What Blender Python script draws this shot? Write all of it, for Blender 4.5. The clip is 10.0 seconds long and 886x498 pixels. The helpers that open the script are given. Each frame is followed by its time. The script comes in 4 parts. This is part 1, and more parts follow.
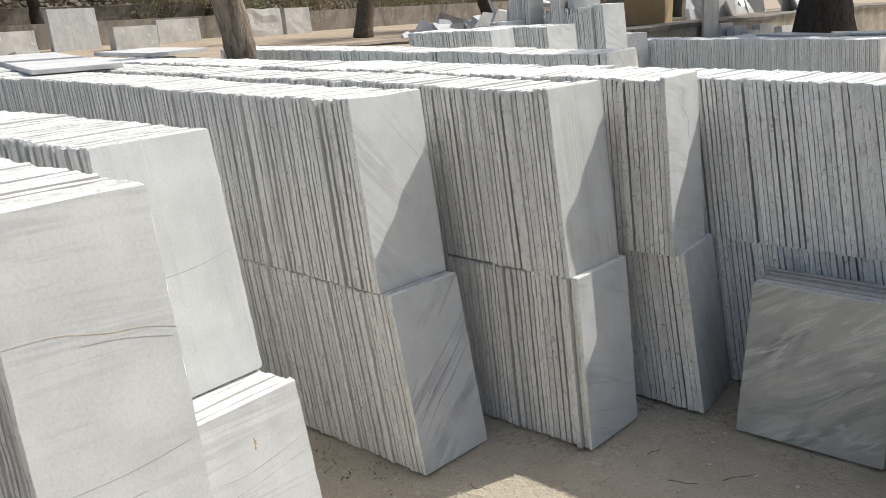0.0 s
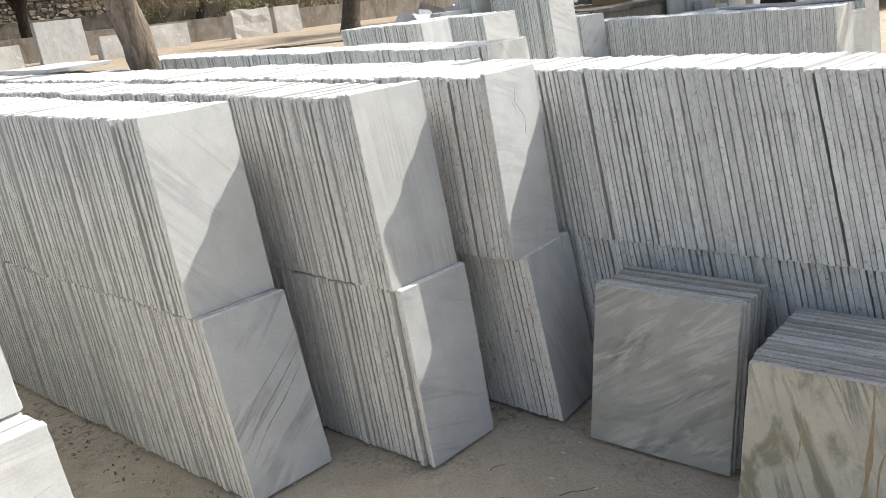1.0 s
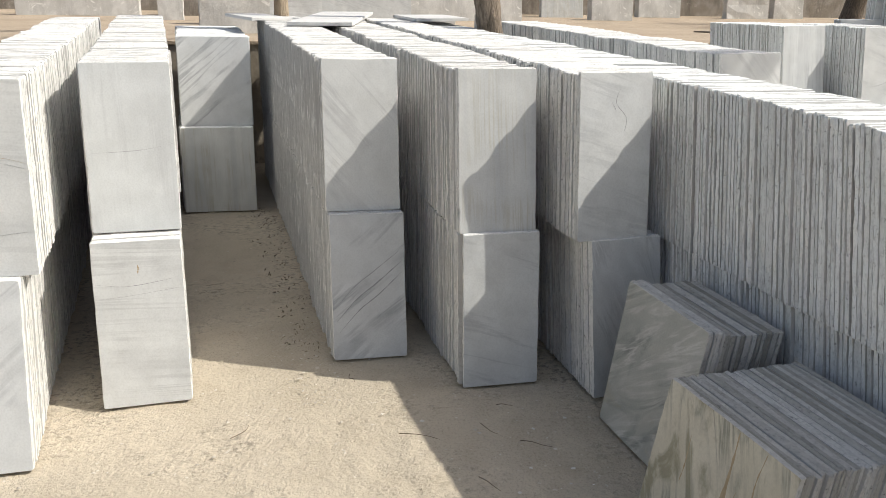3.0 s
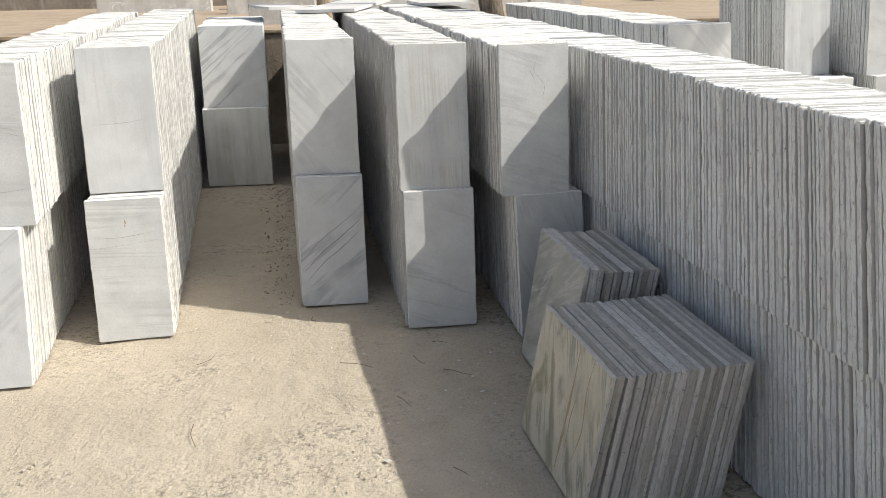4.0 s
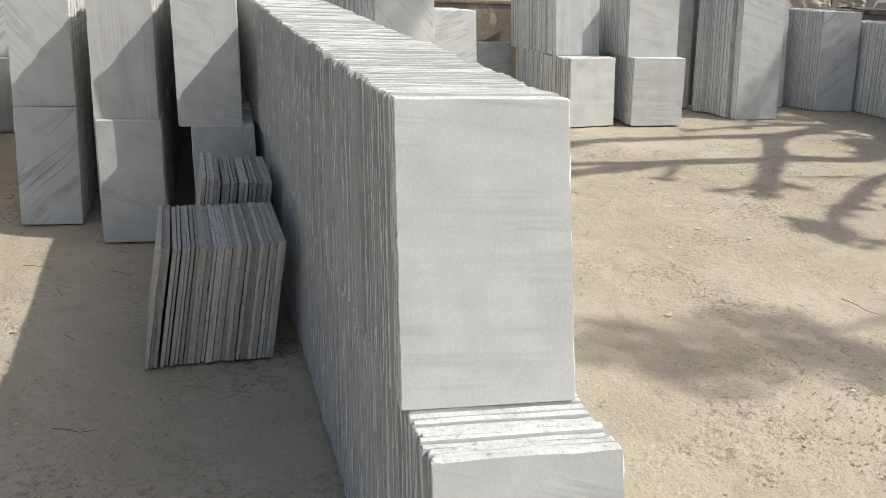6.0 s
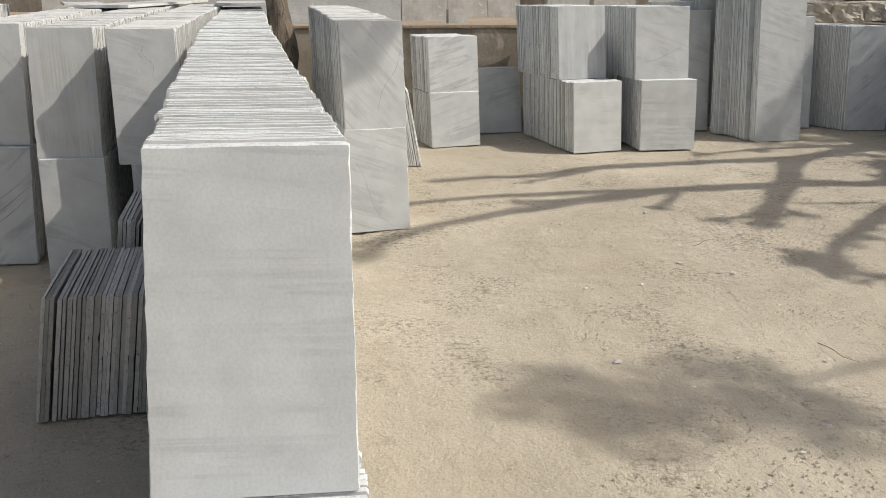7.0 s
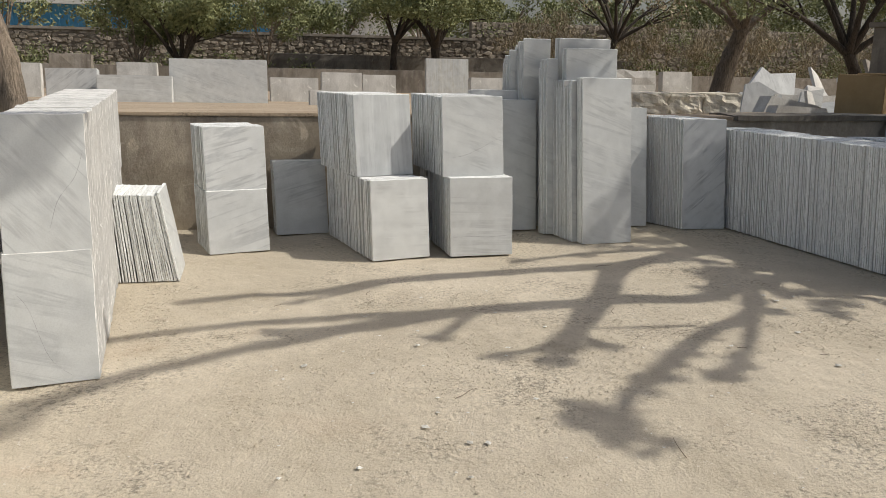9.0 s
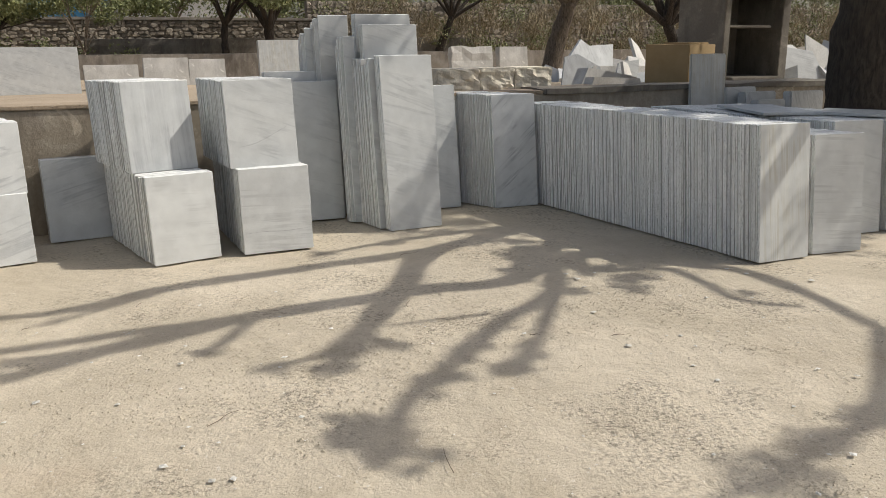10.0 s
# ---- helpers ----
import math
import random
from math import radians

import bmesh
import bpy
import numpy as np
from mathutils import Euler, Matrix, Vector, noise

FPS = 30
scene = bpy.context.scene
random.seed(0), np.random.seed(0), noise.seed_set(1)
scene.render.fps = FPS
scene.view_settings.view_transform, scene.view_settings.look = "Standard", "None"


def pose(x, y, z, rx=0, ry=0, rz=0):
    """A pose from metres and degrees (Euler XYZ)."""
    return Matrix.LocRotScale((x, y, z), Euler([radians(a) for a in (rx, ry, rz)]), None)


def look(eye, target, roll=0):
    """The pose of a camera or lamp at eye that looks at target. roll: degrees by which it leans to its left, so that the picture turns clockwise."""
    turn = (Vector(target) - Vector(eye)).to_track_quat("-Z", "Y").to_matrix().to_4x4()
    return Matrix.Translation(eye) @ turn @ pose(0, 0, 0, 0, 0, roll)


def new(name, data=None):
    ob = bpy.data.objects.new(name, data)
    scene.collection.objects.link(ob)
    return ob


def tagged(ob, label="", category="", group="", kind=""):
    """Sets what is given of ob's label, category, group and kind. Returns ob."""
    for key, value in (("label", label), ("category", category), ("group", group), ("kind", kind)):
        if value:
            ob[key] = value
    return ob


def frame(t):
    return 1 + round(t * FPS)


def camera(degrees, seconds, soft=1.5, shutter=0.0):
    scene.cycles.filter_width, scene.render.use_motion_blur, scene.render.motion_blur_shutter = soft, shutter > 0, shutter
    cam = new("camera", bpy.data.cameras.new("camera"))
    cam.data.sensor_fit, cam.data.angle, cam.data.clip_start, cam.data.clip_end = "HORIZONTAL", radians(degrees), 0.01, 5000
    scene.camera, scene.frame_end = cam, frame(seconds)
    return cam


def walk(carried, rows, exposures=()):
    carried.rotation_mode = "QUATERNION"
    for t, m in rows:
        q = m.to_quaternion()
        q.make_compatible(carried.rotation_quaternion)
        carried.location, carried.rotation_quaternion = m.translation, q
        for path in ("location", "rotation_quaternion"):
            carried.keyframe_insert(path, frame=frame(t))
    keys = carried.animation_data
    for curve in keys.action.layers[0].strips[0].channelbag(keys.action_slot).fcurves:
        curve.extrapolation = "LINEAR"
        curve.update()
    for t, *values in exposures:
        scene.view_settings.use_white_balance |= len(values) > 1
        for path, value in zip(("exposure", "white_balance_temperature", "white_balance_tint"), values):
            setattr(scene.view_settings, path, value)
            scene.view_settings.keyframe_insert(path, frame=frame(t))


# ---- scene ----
cam = camera(56.4, 10.0, soft=0.8)
PATH = [
    (0, (0.433, 0.108, 1.476), (-0.908, 1.472, 0.89), -2.2),
    (0.5, (0.623, 0.381, 1.458), (-0.726, 1.74, 0.879), -4.6),
    (1, (0.785, 0.643, 1.472), (-0.584, 1.968, 0.863), -5.7),
    (1.5, (1.114, 0.8, 1.471), (-0.509, 1.796, 0.858), -5.2),
    (2, (1.271, 1.118, 1.451), (-0.438, 1.86, 0.722), -4.0),
    (2.5, (1.509, 1.338, 1.442), (-0.274, 1.937, 0.762), -0.8),
    (2.7, (1.639, 1.418, 1.47), (-0.191, 1.924, 0.84), 0.6),
    (3.8, (2.271, 1.87, 1.522), (0.4, 2.055, 0.84), -1.0),
    (4, (2.344, 2.009, 1.497), (0.463, 2.197, 0.845), -1.1),
    (4.5, (2.615, 2.238, 1.466), (0.742, 2.453, 0.799), -0.1),
    (5, (2.833, 2.5, 1.432), (0.977, 2.718, 0.719), 0.3),
    (5.5, (2.922, 2.889, 1.404), (1.062, 3.178, 0.727), -0.3),
    (6, (3.132, 3.098, 1.396), (1.281, 3.453, 0.725), 2.1),
    (6.2, (3.17, 3.199, 1.406), (1.314, 3.535, 0.742), 2.4),
    (7.3, (2.86, 3.791, 1.408), (0.96, 3.942, 0.803), -1.5),
    (7.5, (2.771, 3.878, 1.396), (0.863, 4.013, 0.812), -2.9),
    (8, (2.576, 4.221, 1.424), (0.647, 4.33, 0.908), -1.0),
    (8.5, (2.362, 4.451, 1.442), (0.43, 4.686, 0.981), 1.6),
    (9, (2.091, 4.694, 1.448), (0.19, 5.131, 1.004), 1.3),
    (9.5, (1.998, 5.025, 1.455), (0.127, 5.567, 1.002), -0.3),
    (10, (1.855, 5.23, 1.441), (0.066, 5.98, 0.954), -0.3),
]
EXPOSURES = [(0, 0.2, 6400), (0.5, 0.34, 6420), (1, 0.52, 6440), (2, 0.25, 6560), (4.2, 0.2, 6560), (5, 0.1, 6530), (6, -0.08, 6530), (7.5, -0.41, 6600), (8.2, -0.48, 6640), (8.6, -0.45, 6640), (9.2, -0.18, 6640), (10, -0.11, 6640)]
walk(cam, [(t, look(eye, target, roll)) for t, eye, target, roll in PATH], [(t, stops, kelvin, 10) for t, stops, kelvin in EXPOSURES])

# ---------------- light ----------------
SUN = Vector((0.26, 0.93, 1.0))
world = bpy.data.worlds.new("sky")
scene.world = world
world.use_nodes = True
wn = world.node_tree.nodes
sky = wn.new("ShaderNodeTexSky")
sky.sky_type, sky.sun_disc = "NISHITA", False
sky.sun_elevation = math.atan2(1.0, math.hypot(SUN.x, SUN.y))
sky.sun_rotation = math.atan2(SUN.x, SUN.y)
sky.air_density, sky.dust_density, sky.ozone_density = 1.0, 3.5, 1.0
wn["Background"].inputs["Strength"].default_value = 0.106
haze = wn.new("ShaderNodeHueSaturation")
haze.inputs["Saturation"].default_value = 0.72
world.node_tree.links.new(sky.outputs[0], haze.inputs["Color"])
world.node_tree.links.new(haze.outputs[0], wn["Background"].inputs["Color"])
sun = new("sun", bpy.data.lights.new("sun", "SUN"))
sun.data.energy, sun.data.angle, sun.data.color = 3.7, radians(0.5), (1.0, 0.955, 0.87)
sun.matrix_world = look(SUN * 30, (0, 0, 0))

# ---------------- materials ----------------


class Nodes:
    """A short hand for building one node material."""

    def __init__(self, name, rough=0.7):
        self.mat = bpy.data.materials.new(name)
        self.mat.use_nodes = True
        self.tree = self.mat.node_tree
        self.bsdf = self.tree.nodes["Principled BSDF"]
        self.bsdf.inputs["Roughness"].default_value = rough

    def node(self, kind, **values):
        n = self.tree.nodes.new(kind)
        for key, value in values.items():
            n.inputs[key.replace("_", " ")].default_value = value
        return n

    def link(self, a, b):
        self.tree.links.new(a, b)

    def coords(self, vary=True, turn=(0, 0, 0), scale=(1, 1, 1)):
        tc = self.node("ShaderNodeTexCoord").outputs["Object"]
        if vary:
            info = self.node("ShaderNodeObjectInfo")
            mul = self.node("ShaderNodeMath")
            mul.operation = "MULTIPLY"
            mul.inputs[1].default_value = 61.0
            self.link(info.outputs["Random"], mul.inputs[0])
            add = self.node("ShaderNodeVectorMath")
            self.link(tc, add.inputs[0])
            self.link(mul.outputs[0], add.inputs[1])
            tc = add.outputs[0]
        mp = self.node("ShaderNodeMapping")
        mp.inputs["Rotation"].default_value = [radians(a) for a in turn]
        mp.inputs["Scale"].default_value = scale
        self.link(tc, mp.inputs["Vector"])
        return mp.outputs[0]

    def noise(self, vec, scale, detail=4.0, rough=0.55, distort=0.0):
        n = self.node("ShaderNodeTexNoise", Scale=scale, Detail=detail, Roughness=rough, Distortion=distort)
        self.link(vec, n.inputs["Vector"])
        return n.outputs["Fac"]

    def ramp(self, fac, *stops):
        r = self.node("ShaderNodeValToRGB")
        while len(r.color_ramp.elements) < len(stops):
            r.color_ramp.elements.new(0.5)
        for e, (at, c) in zip(r.color_ramp.elements, stops):
            e.position, e.color = at, (*c, 1) if len(c) == 3 else (c[0], c[0], c[0], 1)
        self.link(fac, r.inputs[0])
        return r.outputs[0]

    def mix(self, fac, a, b, blend="MIX"):
        m = self.node("ShaderNodeMix")
        m.data_type, m.blend_type = "RGBA", blend
        for source, socket in ((fac, m.inputs[0]), (a, m.inputs[6]), (b, m.inputs[7])):
            if isinstance(source, (int, float)):
                socket.default_value = source
            elif isinstance(source, tuple):
                socket.default_value = (*source, 1)
            else:
                self.link(source, socket)
        return m.outputs[2]

    def random(self, low, high):
        info = self.node("ShaderNodeObjectInfo")
        m = self.node("ShaderNodeMapRange")
        m.inputs["To Min"].default_value, m.inputs["To Max"].default_value = low, high
        self.link(info.outputs["Random"], m.inputs["Value"])
        return m.outputs[0]

    def done(self, colour, bump=None, strength=0.3, dist=0.002, rough=None):
        self.link(colour, self.bsdf.inputs["Base Color"])
        if bump is not None:
            b = self.node("ShaderNodeBump", Strength=strength, Distance=dist)
            self.link(bump, b.inputs["Height"])
            self.link(b.outputs[0], self.bsdf.inputs["Normal"])
        if rough is not None:
            self.link(rough, self.bsdf.inputs["Roughness"])
        return self.mat


def marble(name, base, cloud, vein, turn=30, stretch=6.0, scale=5.0, amount=0.5, rough=0.42, vary=True, band=None, cloudy=None):
    """Sawn marble: soft clouds, and veins that run at an angle across the face (the face lies in local y and z).
    band: colour, lower and upper bound of broad streaks."""
    n = Nodes(name, rough)
    plain = n.coords(vary)

    def along(across):
        mp = n.node("ShaderNodeMapping")
        mp.inputs["Scale"].default_value = (1.0, across, 1.0)
        n.link(n.coords(vary, (turn, 0, 0)), mp.inputs["Vector"])
        return mp.outputs[0]

    soft, long = along(2.2 / stretch), along(1.0 / stretch)
    clouds = n.ramp(n.noise(soft, scale * 1.2, 5, 0.6, 0.5), (0.36, (0,)), (0.66, (1,)))
    colour = n.mix(clouds, base, cloud)
    if band:
        colour = n.mix(n.ramp(n.noise(soft, scale * 1.7, 6, 0.6, 0.9), (band[1], (0,)), (band[2], (1,))), colour, band[0])
    if cloudy:
        colour = n.mix(n.ramp(n.noise(n.coords(vary, (0, 0, 0), (1, 1, 1.6)), 3.4, 5, 0.6, 0.6), (cloudy[1], (0,)), (cloudy[2], (0.85,))), colour, cloudy[0])
    lines = n.ramp(n.noise(long, scale * 2.6, 6, 0.6, 0.8), (0.455, (0,)), (0.5, (1,)), (0.55, (0,)))
    mask = n.ramp(n.noise(plain, 4.0, 3), (0.40, (0,)), (0.58, (1,)))
    both = n.mix(1.0, lines, mask, "MULTIPLY")
    dim = n.mix(amount, (0, 0, 0), both)
    colour = n.mix(dim, colour, vein)
    dust = n.ramp(n.noise(plain, 160, 2, 0.7), (0.3, (0.9,)), (0.6, (1.0,)))
    colour = n.mix(1.0, colour, dust, "MULTIPLY")
    smear = n.ramp(n.noise(plain, 9, 4), (0.35, (0.92,)), (0.65, (1.03,)))
    colour = n.mix(1.0, colour, smear, "MULTIPLY")
    r = n.ramp(n.noise(plain, 14, 3), (0.3, (rough - 0.08,)), (0.7, (rough + 0.14,)))
    return n.done(colour, n.noise(plain, 220, 3), 0.12, 0.001, r)


def edge(name, low, high, warm):
    """The rough, split or sawn rim of a tile; each tile a little lighter or darker."""
    n = Nodes(name, 0.85)
    c = n.coords(True)
    fine = n.noise(c, 95, 5, 0.7)
    tone = n.mix(n.random(0, 1), low, high)
    streak = n.ramp(n.noise(n.coords(True, (0, 0, 0), (1, 1, 0.15)), 26, 4), (0.33, (0.9,)), (0.6, (1.03,)))
    colour = n.mix(1.0, tone, streak, "MULTIPLY")
    colour = n.mix(n.ramp(n.noise(c, 6, 4), (0.56, (0,)), (0.8, (0.4,))), colour, warm)
    pits = n.ramp(n.noise(c, 48, 3, 0.8), (0.29, (0.46,)), (0.36, (0.9,)), (0.47, (1.02,)))
    colour = n.mix(1.0, colour, pits, "MULTIPLY")
    grain = n.ramp(n.noise(n.coords(True, (0, 0, 0), (1, 1, 0.35)), 120, 3, 0.8), (0.35, (0.80,)), (0.49, (1.05,)))
    colour = n.mix(1.0, colour, grain, "MULTIPLY")
    grime = n.ramp(n.noise(n.coords(True, (0, 0, 0), (1, 1, 0.3)), 11, 5, 0.7), (0.32, (0.8,)), (0.48, (1,)))
    colour = n.mix(1.0, colour, grime, "MULTIPLY")
    return n.done(colour, fine, 0.6, 0.006)


def earth(name, a, b, c, scale=1.0, bump=0.6):
    """Trodden sand: broad pale and darker stretches, smooth dusty parts, and patches of loose crumbs whose small
    shadows are in the colour.
    """
    n = Nodes(name, 0.95)
    p = n.coords(False)
    colour = n.mix(n.ramp(n.noise(p, 0.9 * scale, 6, 0.6), (0.35, (0,)), (0.68, (1,))), a, b)
    colour = n.mix(n.ramp(n.noise(p, 4.2 * scale, 6, 0.7), (0.5, (0,)), (0.75, (0.7,))), colour, c)
    red = n.ramp(n.noise(p, 0.8 * scale, 5, 0.65, 0.8), (0.60, (0,)), (0.72, (0.4,)))
    colour = n.mix(red, colour, (c[0] * 1.08, c[1] * 0.93, c[2] * 0.86))
    grit = n.ramp(n.noise(p, 110 * scale, 3, 0.8), (0.32, (0.76,)), (0.47, (1.0,)), (0.72, (1.09,)))
    colour = n.mix(1.0, colour, grit, "MULTIPLY")
    dust = n.ramp(n.noise(p, 0.55 * scale, 5, 0.7, 0.5), (0.50, (0,)), (0.66, (0.55,)))
    colour = n.mix(dust, colour, tuple(min(0.8, v * 1.18 + 0.03) for v in b))
    damp = n.ramp(n.noise(p, 1.9 * scale, 6, 0.7), (0.60, (0,)), (0.72, (0.45,)))
    colour = n.mix(damp, colour, tuple(v * 0.82 for v in c))
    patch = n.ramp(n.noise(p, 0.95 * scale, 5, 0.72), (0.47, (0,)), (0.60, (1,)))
    # the dark end of this noise paints the shadows between loose crumbs
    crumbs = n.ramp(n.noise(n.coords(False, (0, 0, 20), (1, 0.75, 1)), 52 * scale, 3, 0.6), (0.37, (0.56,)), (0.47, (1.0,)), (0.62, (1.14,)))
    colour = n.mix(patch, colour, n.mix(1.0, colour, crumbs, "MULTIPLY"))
    specks = n.ramp(n.noise(p, 40 * scale, 2, 0.5), (0.70, (0,)), (0.74, (0.7,)))
    colour = n.mix(specks, colour, (0.66, 0.62, 0.55))
    broad = n.mix(0.24, n.noise(p, 9 * scale, 7, 0.66), n.noise(p, 70 * scale, 4, 0.72))
    loose = n.mix(0.6, broad, n.noise(p, 55 * scale, 4, 0.65))
    height = n.mix(patch, broad, loose)
    return n.done(colour, height, bump, 0.03)


def plaster(name, a, b, stain):
    n = Nodes(name, 0.92)
    p = n.coords(False)
    colour = n.mix(n.ramp(n.noise(p, 2.2, 7, 0.62, 0.4), (0.42, (0,)), (0.56, (1,))), a, b)
    runs = n.noise(n.coords(False, (0, 0, 0), (1, 1, 0.3)), 1.8, 7, 0.7)
    colour = n.mix(n.ramp(runs, (0.48, (0,)), (0.66, (0.9,))), colour, stain)
    worn = n.ramp(n.noise(p, 3.1, 8, 0.7, 0.8), (0.60, (0,)), (0.66, (0.7,)))
    colour = n.mix(worn, colour, tuple(min(1.0, v * 1.35) for v in a))
    fine = n.noise(p, 34, 5, 0.7)
    colour = n.mix(1.0, colour, n.ramp(fine, (0.3, (0.86,)), (0.6, (1.03,))), "MULTIPLY")
    return n.done(colour, fine, 0.5, 0.012)


def bark(name, a, b):
    n = Nodes(name, 0.95)
    p = n.coords(False, (0, 0, 0), (1, 1, 0.22))
    f = n.noise(p, 28, 5, 0.7, 0.6)
    colour = n.ramp(f, (0.32, a), (0.62, b))
    return n.done(colour, f, 1.0, 0.03)


def leafy(name, a, b):
    n = Nodes(name, 0.6)
    g = n.node("ShaderNodeNewGeometry")
    colour = n.ramp(g.outputs["Random Per Island"], (0.0, a), (1.0, b))
    n.bsdf.inputs["Transmission Weight"].default_value = 0.0
    return n.done(colour)


def rocky(name, a, b):
    n = Nodes(name, 0.9)
    p = n.coords(False)
    g = n.node("ShaderNodeNewGeometry")
    colour = n.ramp(g.outputs["Random Per Island"], (0.0, a), (1.0, b))
    f = n.noise(p, 14, 5, 0.7)
    colour = n.mix(1.0, colour, n.ramp(f, (0.3, (0.65,)), (0.65, (1.12,))), "MULTIPLY")
    return n.done(colour, f, 0.7, 0.02)


def painted(name, a, b, rough=0.6, scale=3.0):
    n = Nodes(name, rough)
    p = n.coords(False)
    f = n.noise(p, scale, 6, 0.65)
    return n.done(n.ramp(f, (0.3, a), (0.7, b)), n.noise(p, scale * 15, 3), 0.2, 0.005)


M_WHITE = marble("white_marble", (0.625, 0.639, 0.630), (0.556, 0.573, 0.573), (0.370, 0.385, 0.395), 18, 14, 3.2, 0.5)
M_BAND = marble("banded_marble", (0.639, 0.653, 0.644), (0.579, 0.592, 0.587), (0.426, 0.432, 0.432), 3, 34, 5.5, 0.6)
# brighter copy of the white marble; sunlight on flat slabs put into the colour
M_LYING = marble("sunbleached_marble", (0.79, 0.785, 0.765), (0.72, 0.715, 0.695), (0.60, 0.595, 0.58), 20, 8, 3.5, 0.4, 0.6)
M_PALE = marble("faintly_banded_marble", (0.642, 0.656, 0.65), (0.575, 0.592, 0.59), (0.45, 0.46, 0.465), 3, 26, 4.2, 0.5)
M_UPRIGHT = marble("faint_upright_grained_marble", (0.630, 0.649, 0.644), (0.574, 0.592, 0.592), (0.481, 0.493, 0.498), 88, 22, 4.5, 0.4)
M_STRIPE = marble("striped_marble", (0.639, 0.649, 0.630), (0.537, 0.555, 0.555), (0.463, 0.442, 0.367), 89, 40, 8, 0.7)
M_DIAG = marble("rising_veined_marble", (0.620, 0.634, 0.630), (0.556, 0.573, 0.578), (0.306, 0.320, 0.338), -40, 16, 2.6, 0.75)
M_RISE = marble("gently_rising_veined_marble", (0.620, 0.634, 0.630), (0.546, 0.564, 0.569), (0.352, 0.367, 0.385), -16, 16, 3.4, 0.65)
M_FALL = marble("falling_veined_marble", (0.630, 0.644, 0.634), (0.565, 0.583, 0.583), (0.389, 0.395, 0.404), 50, 16, 3.0, 0.6)
M_DARKSTRIPE = marble("grey_striped_marble", (0.58, 0.60, 0.60), (0.47, 0.49, 0.50), (0.38, 0.39, 0.41), 89, 40, 8, 0.7)
M_GREEN = marble("green_grey_marble", (0.475, 0.48, 0.445), (0.35, 0.365, 0.352), (0.64, 0.64, 0.62), -34, 7, 4, 0.75, band=((0.235, 0.25, 0.238), 0.50, 0.64), cloudy=((0.43, 0.40, 0.31), 0.56, 0.74))
M_GOLD = marble("gold_streaked_marble", (0.65, 0.62, 0.53), (0.55, 0.525, 0.43), (0.24, 0.245, 0.205), 68, 7, 5, 0.95, band=((0.33, 0.31, 0.225), 0.51, 0.61))
M_GREY = marble("grey_marble", (0.60, 0.615, 0.615), (0.51, 0.525, 0.53), (0.34, 0.35, 0.36), 70, 8, 5, 0.6)
M_EDGE = edge("tile_edge", (0.69, 0.71, 0.702), (0.86, 0.88, 0.87), (0.73, 0.71, 0.65))
M_EDGE_WHITE = edge("white_tile_edge", (0.67, 0.67, 0.646), (0.82, 0.815, 0.79), (0.74, 0.695, 0.595))
M_EDGE_BROWN = edge("stained_tile_edge", (0.32, 0.305, 0.265), (0.68, 0.665, 0.63), (0.38, 0.31, 0.22))
# tile backs, darkened in colour so the gaps between tiles read as shade
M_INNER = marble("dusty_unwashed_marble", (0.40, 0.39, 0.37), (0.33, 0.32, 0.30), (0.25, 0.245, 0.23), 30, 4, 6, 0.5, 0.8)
# inner tile fronts, darker than the rims: some gap shade in their colour
M_INNER_FRONT = marble("dust_coated_marble", (0.62, 0.615, 0.60), (0.55, 0.545, 0.53), (0.42, 0.415, 0.40), 30, 4, 6, 0.5, 0.75)
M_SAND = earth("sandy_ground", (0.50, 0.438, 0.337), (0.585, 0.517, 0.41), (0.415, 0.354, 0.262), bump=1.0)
M_FARSAND = earth("far_sand", (0.46, 0.37, 0.27), (0.38, 0.30, 0.215), (0.25, 0.205, 0.145), 0.9, 0.4)
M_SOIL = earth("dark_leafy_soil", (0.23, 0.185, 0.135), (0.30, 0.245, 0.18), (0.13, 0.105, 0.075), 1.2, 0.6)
M_PLASTER = plaster("old_plaster", (0.48, 0.42, 0.34), (0.36, 0.31, 0.24), (0.21, 0.175, 0.14))
M_CONCRETE = plaster("weathered_concrete", (0.34, 0.31, 0.27), (0.27, 0.24, 0.20), (0.15, 0.13, 0.11))
# darker copy of the concrete, with tree shade put into its colour
M_SHADED_CONCRETE = plaster("dark_old_concrete", (0.235, 0.215, 0.18), (0.18, 0.16, 0.135), (0.10, 0.09, 0.075))
M_ROUGH = plaster("rough_marble_block", (0.66, 0.65, 0.62), (0.56, 0.55, 0.52), (0.44, 0.43, 0.41))
M_BARK = bark("grey_bark", (0.09, 0.07, 0.05), (0.32, 0.26, 0.20))
M_PALEBARK = bark("pale_smooth_bark", (0.27, 0.22, 0.16), (0.42, 0.355, 0.265))
M_MIDBARK = bark("brown_bark", (0.05, 0.04, 0.03), (0.19, 0.155, 0.12))
M_DARKBARK = bark("dark_bark", (0.018, 0.014, 0.011), (0.07, 0.055, 0.042))
M_LEAF = leafy("green_leaves", (0.085, 0.105, 0.035), (0.29, 0.31, 0.14))
M_DRYLEAF = leafy("dry_leaves", (0.15, 0.12, 0.07), (0.38, 0.31, 0.19))
M_STONE = rocky("field_stone", (0.20, 0.17, 0.135), (0.50, 0.44, 0.36))
M_WALLSTONE = plaster("pale_dressed_stone", (0.55, 0.50, 0.42), (0.46, 0.415, 0.345), (0.33, 0.29, 0.235))
M_MORTAR = plaster("wall_core", (0.28, 0.245, 0.20), (0.21, 0.18, 0.145), (0.14, 0.12, 0.095))
M_PEBBLE = rocky("pebble", (0.46, 0.405, 0.325), (0.72, 0.68, 0.61))
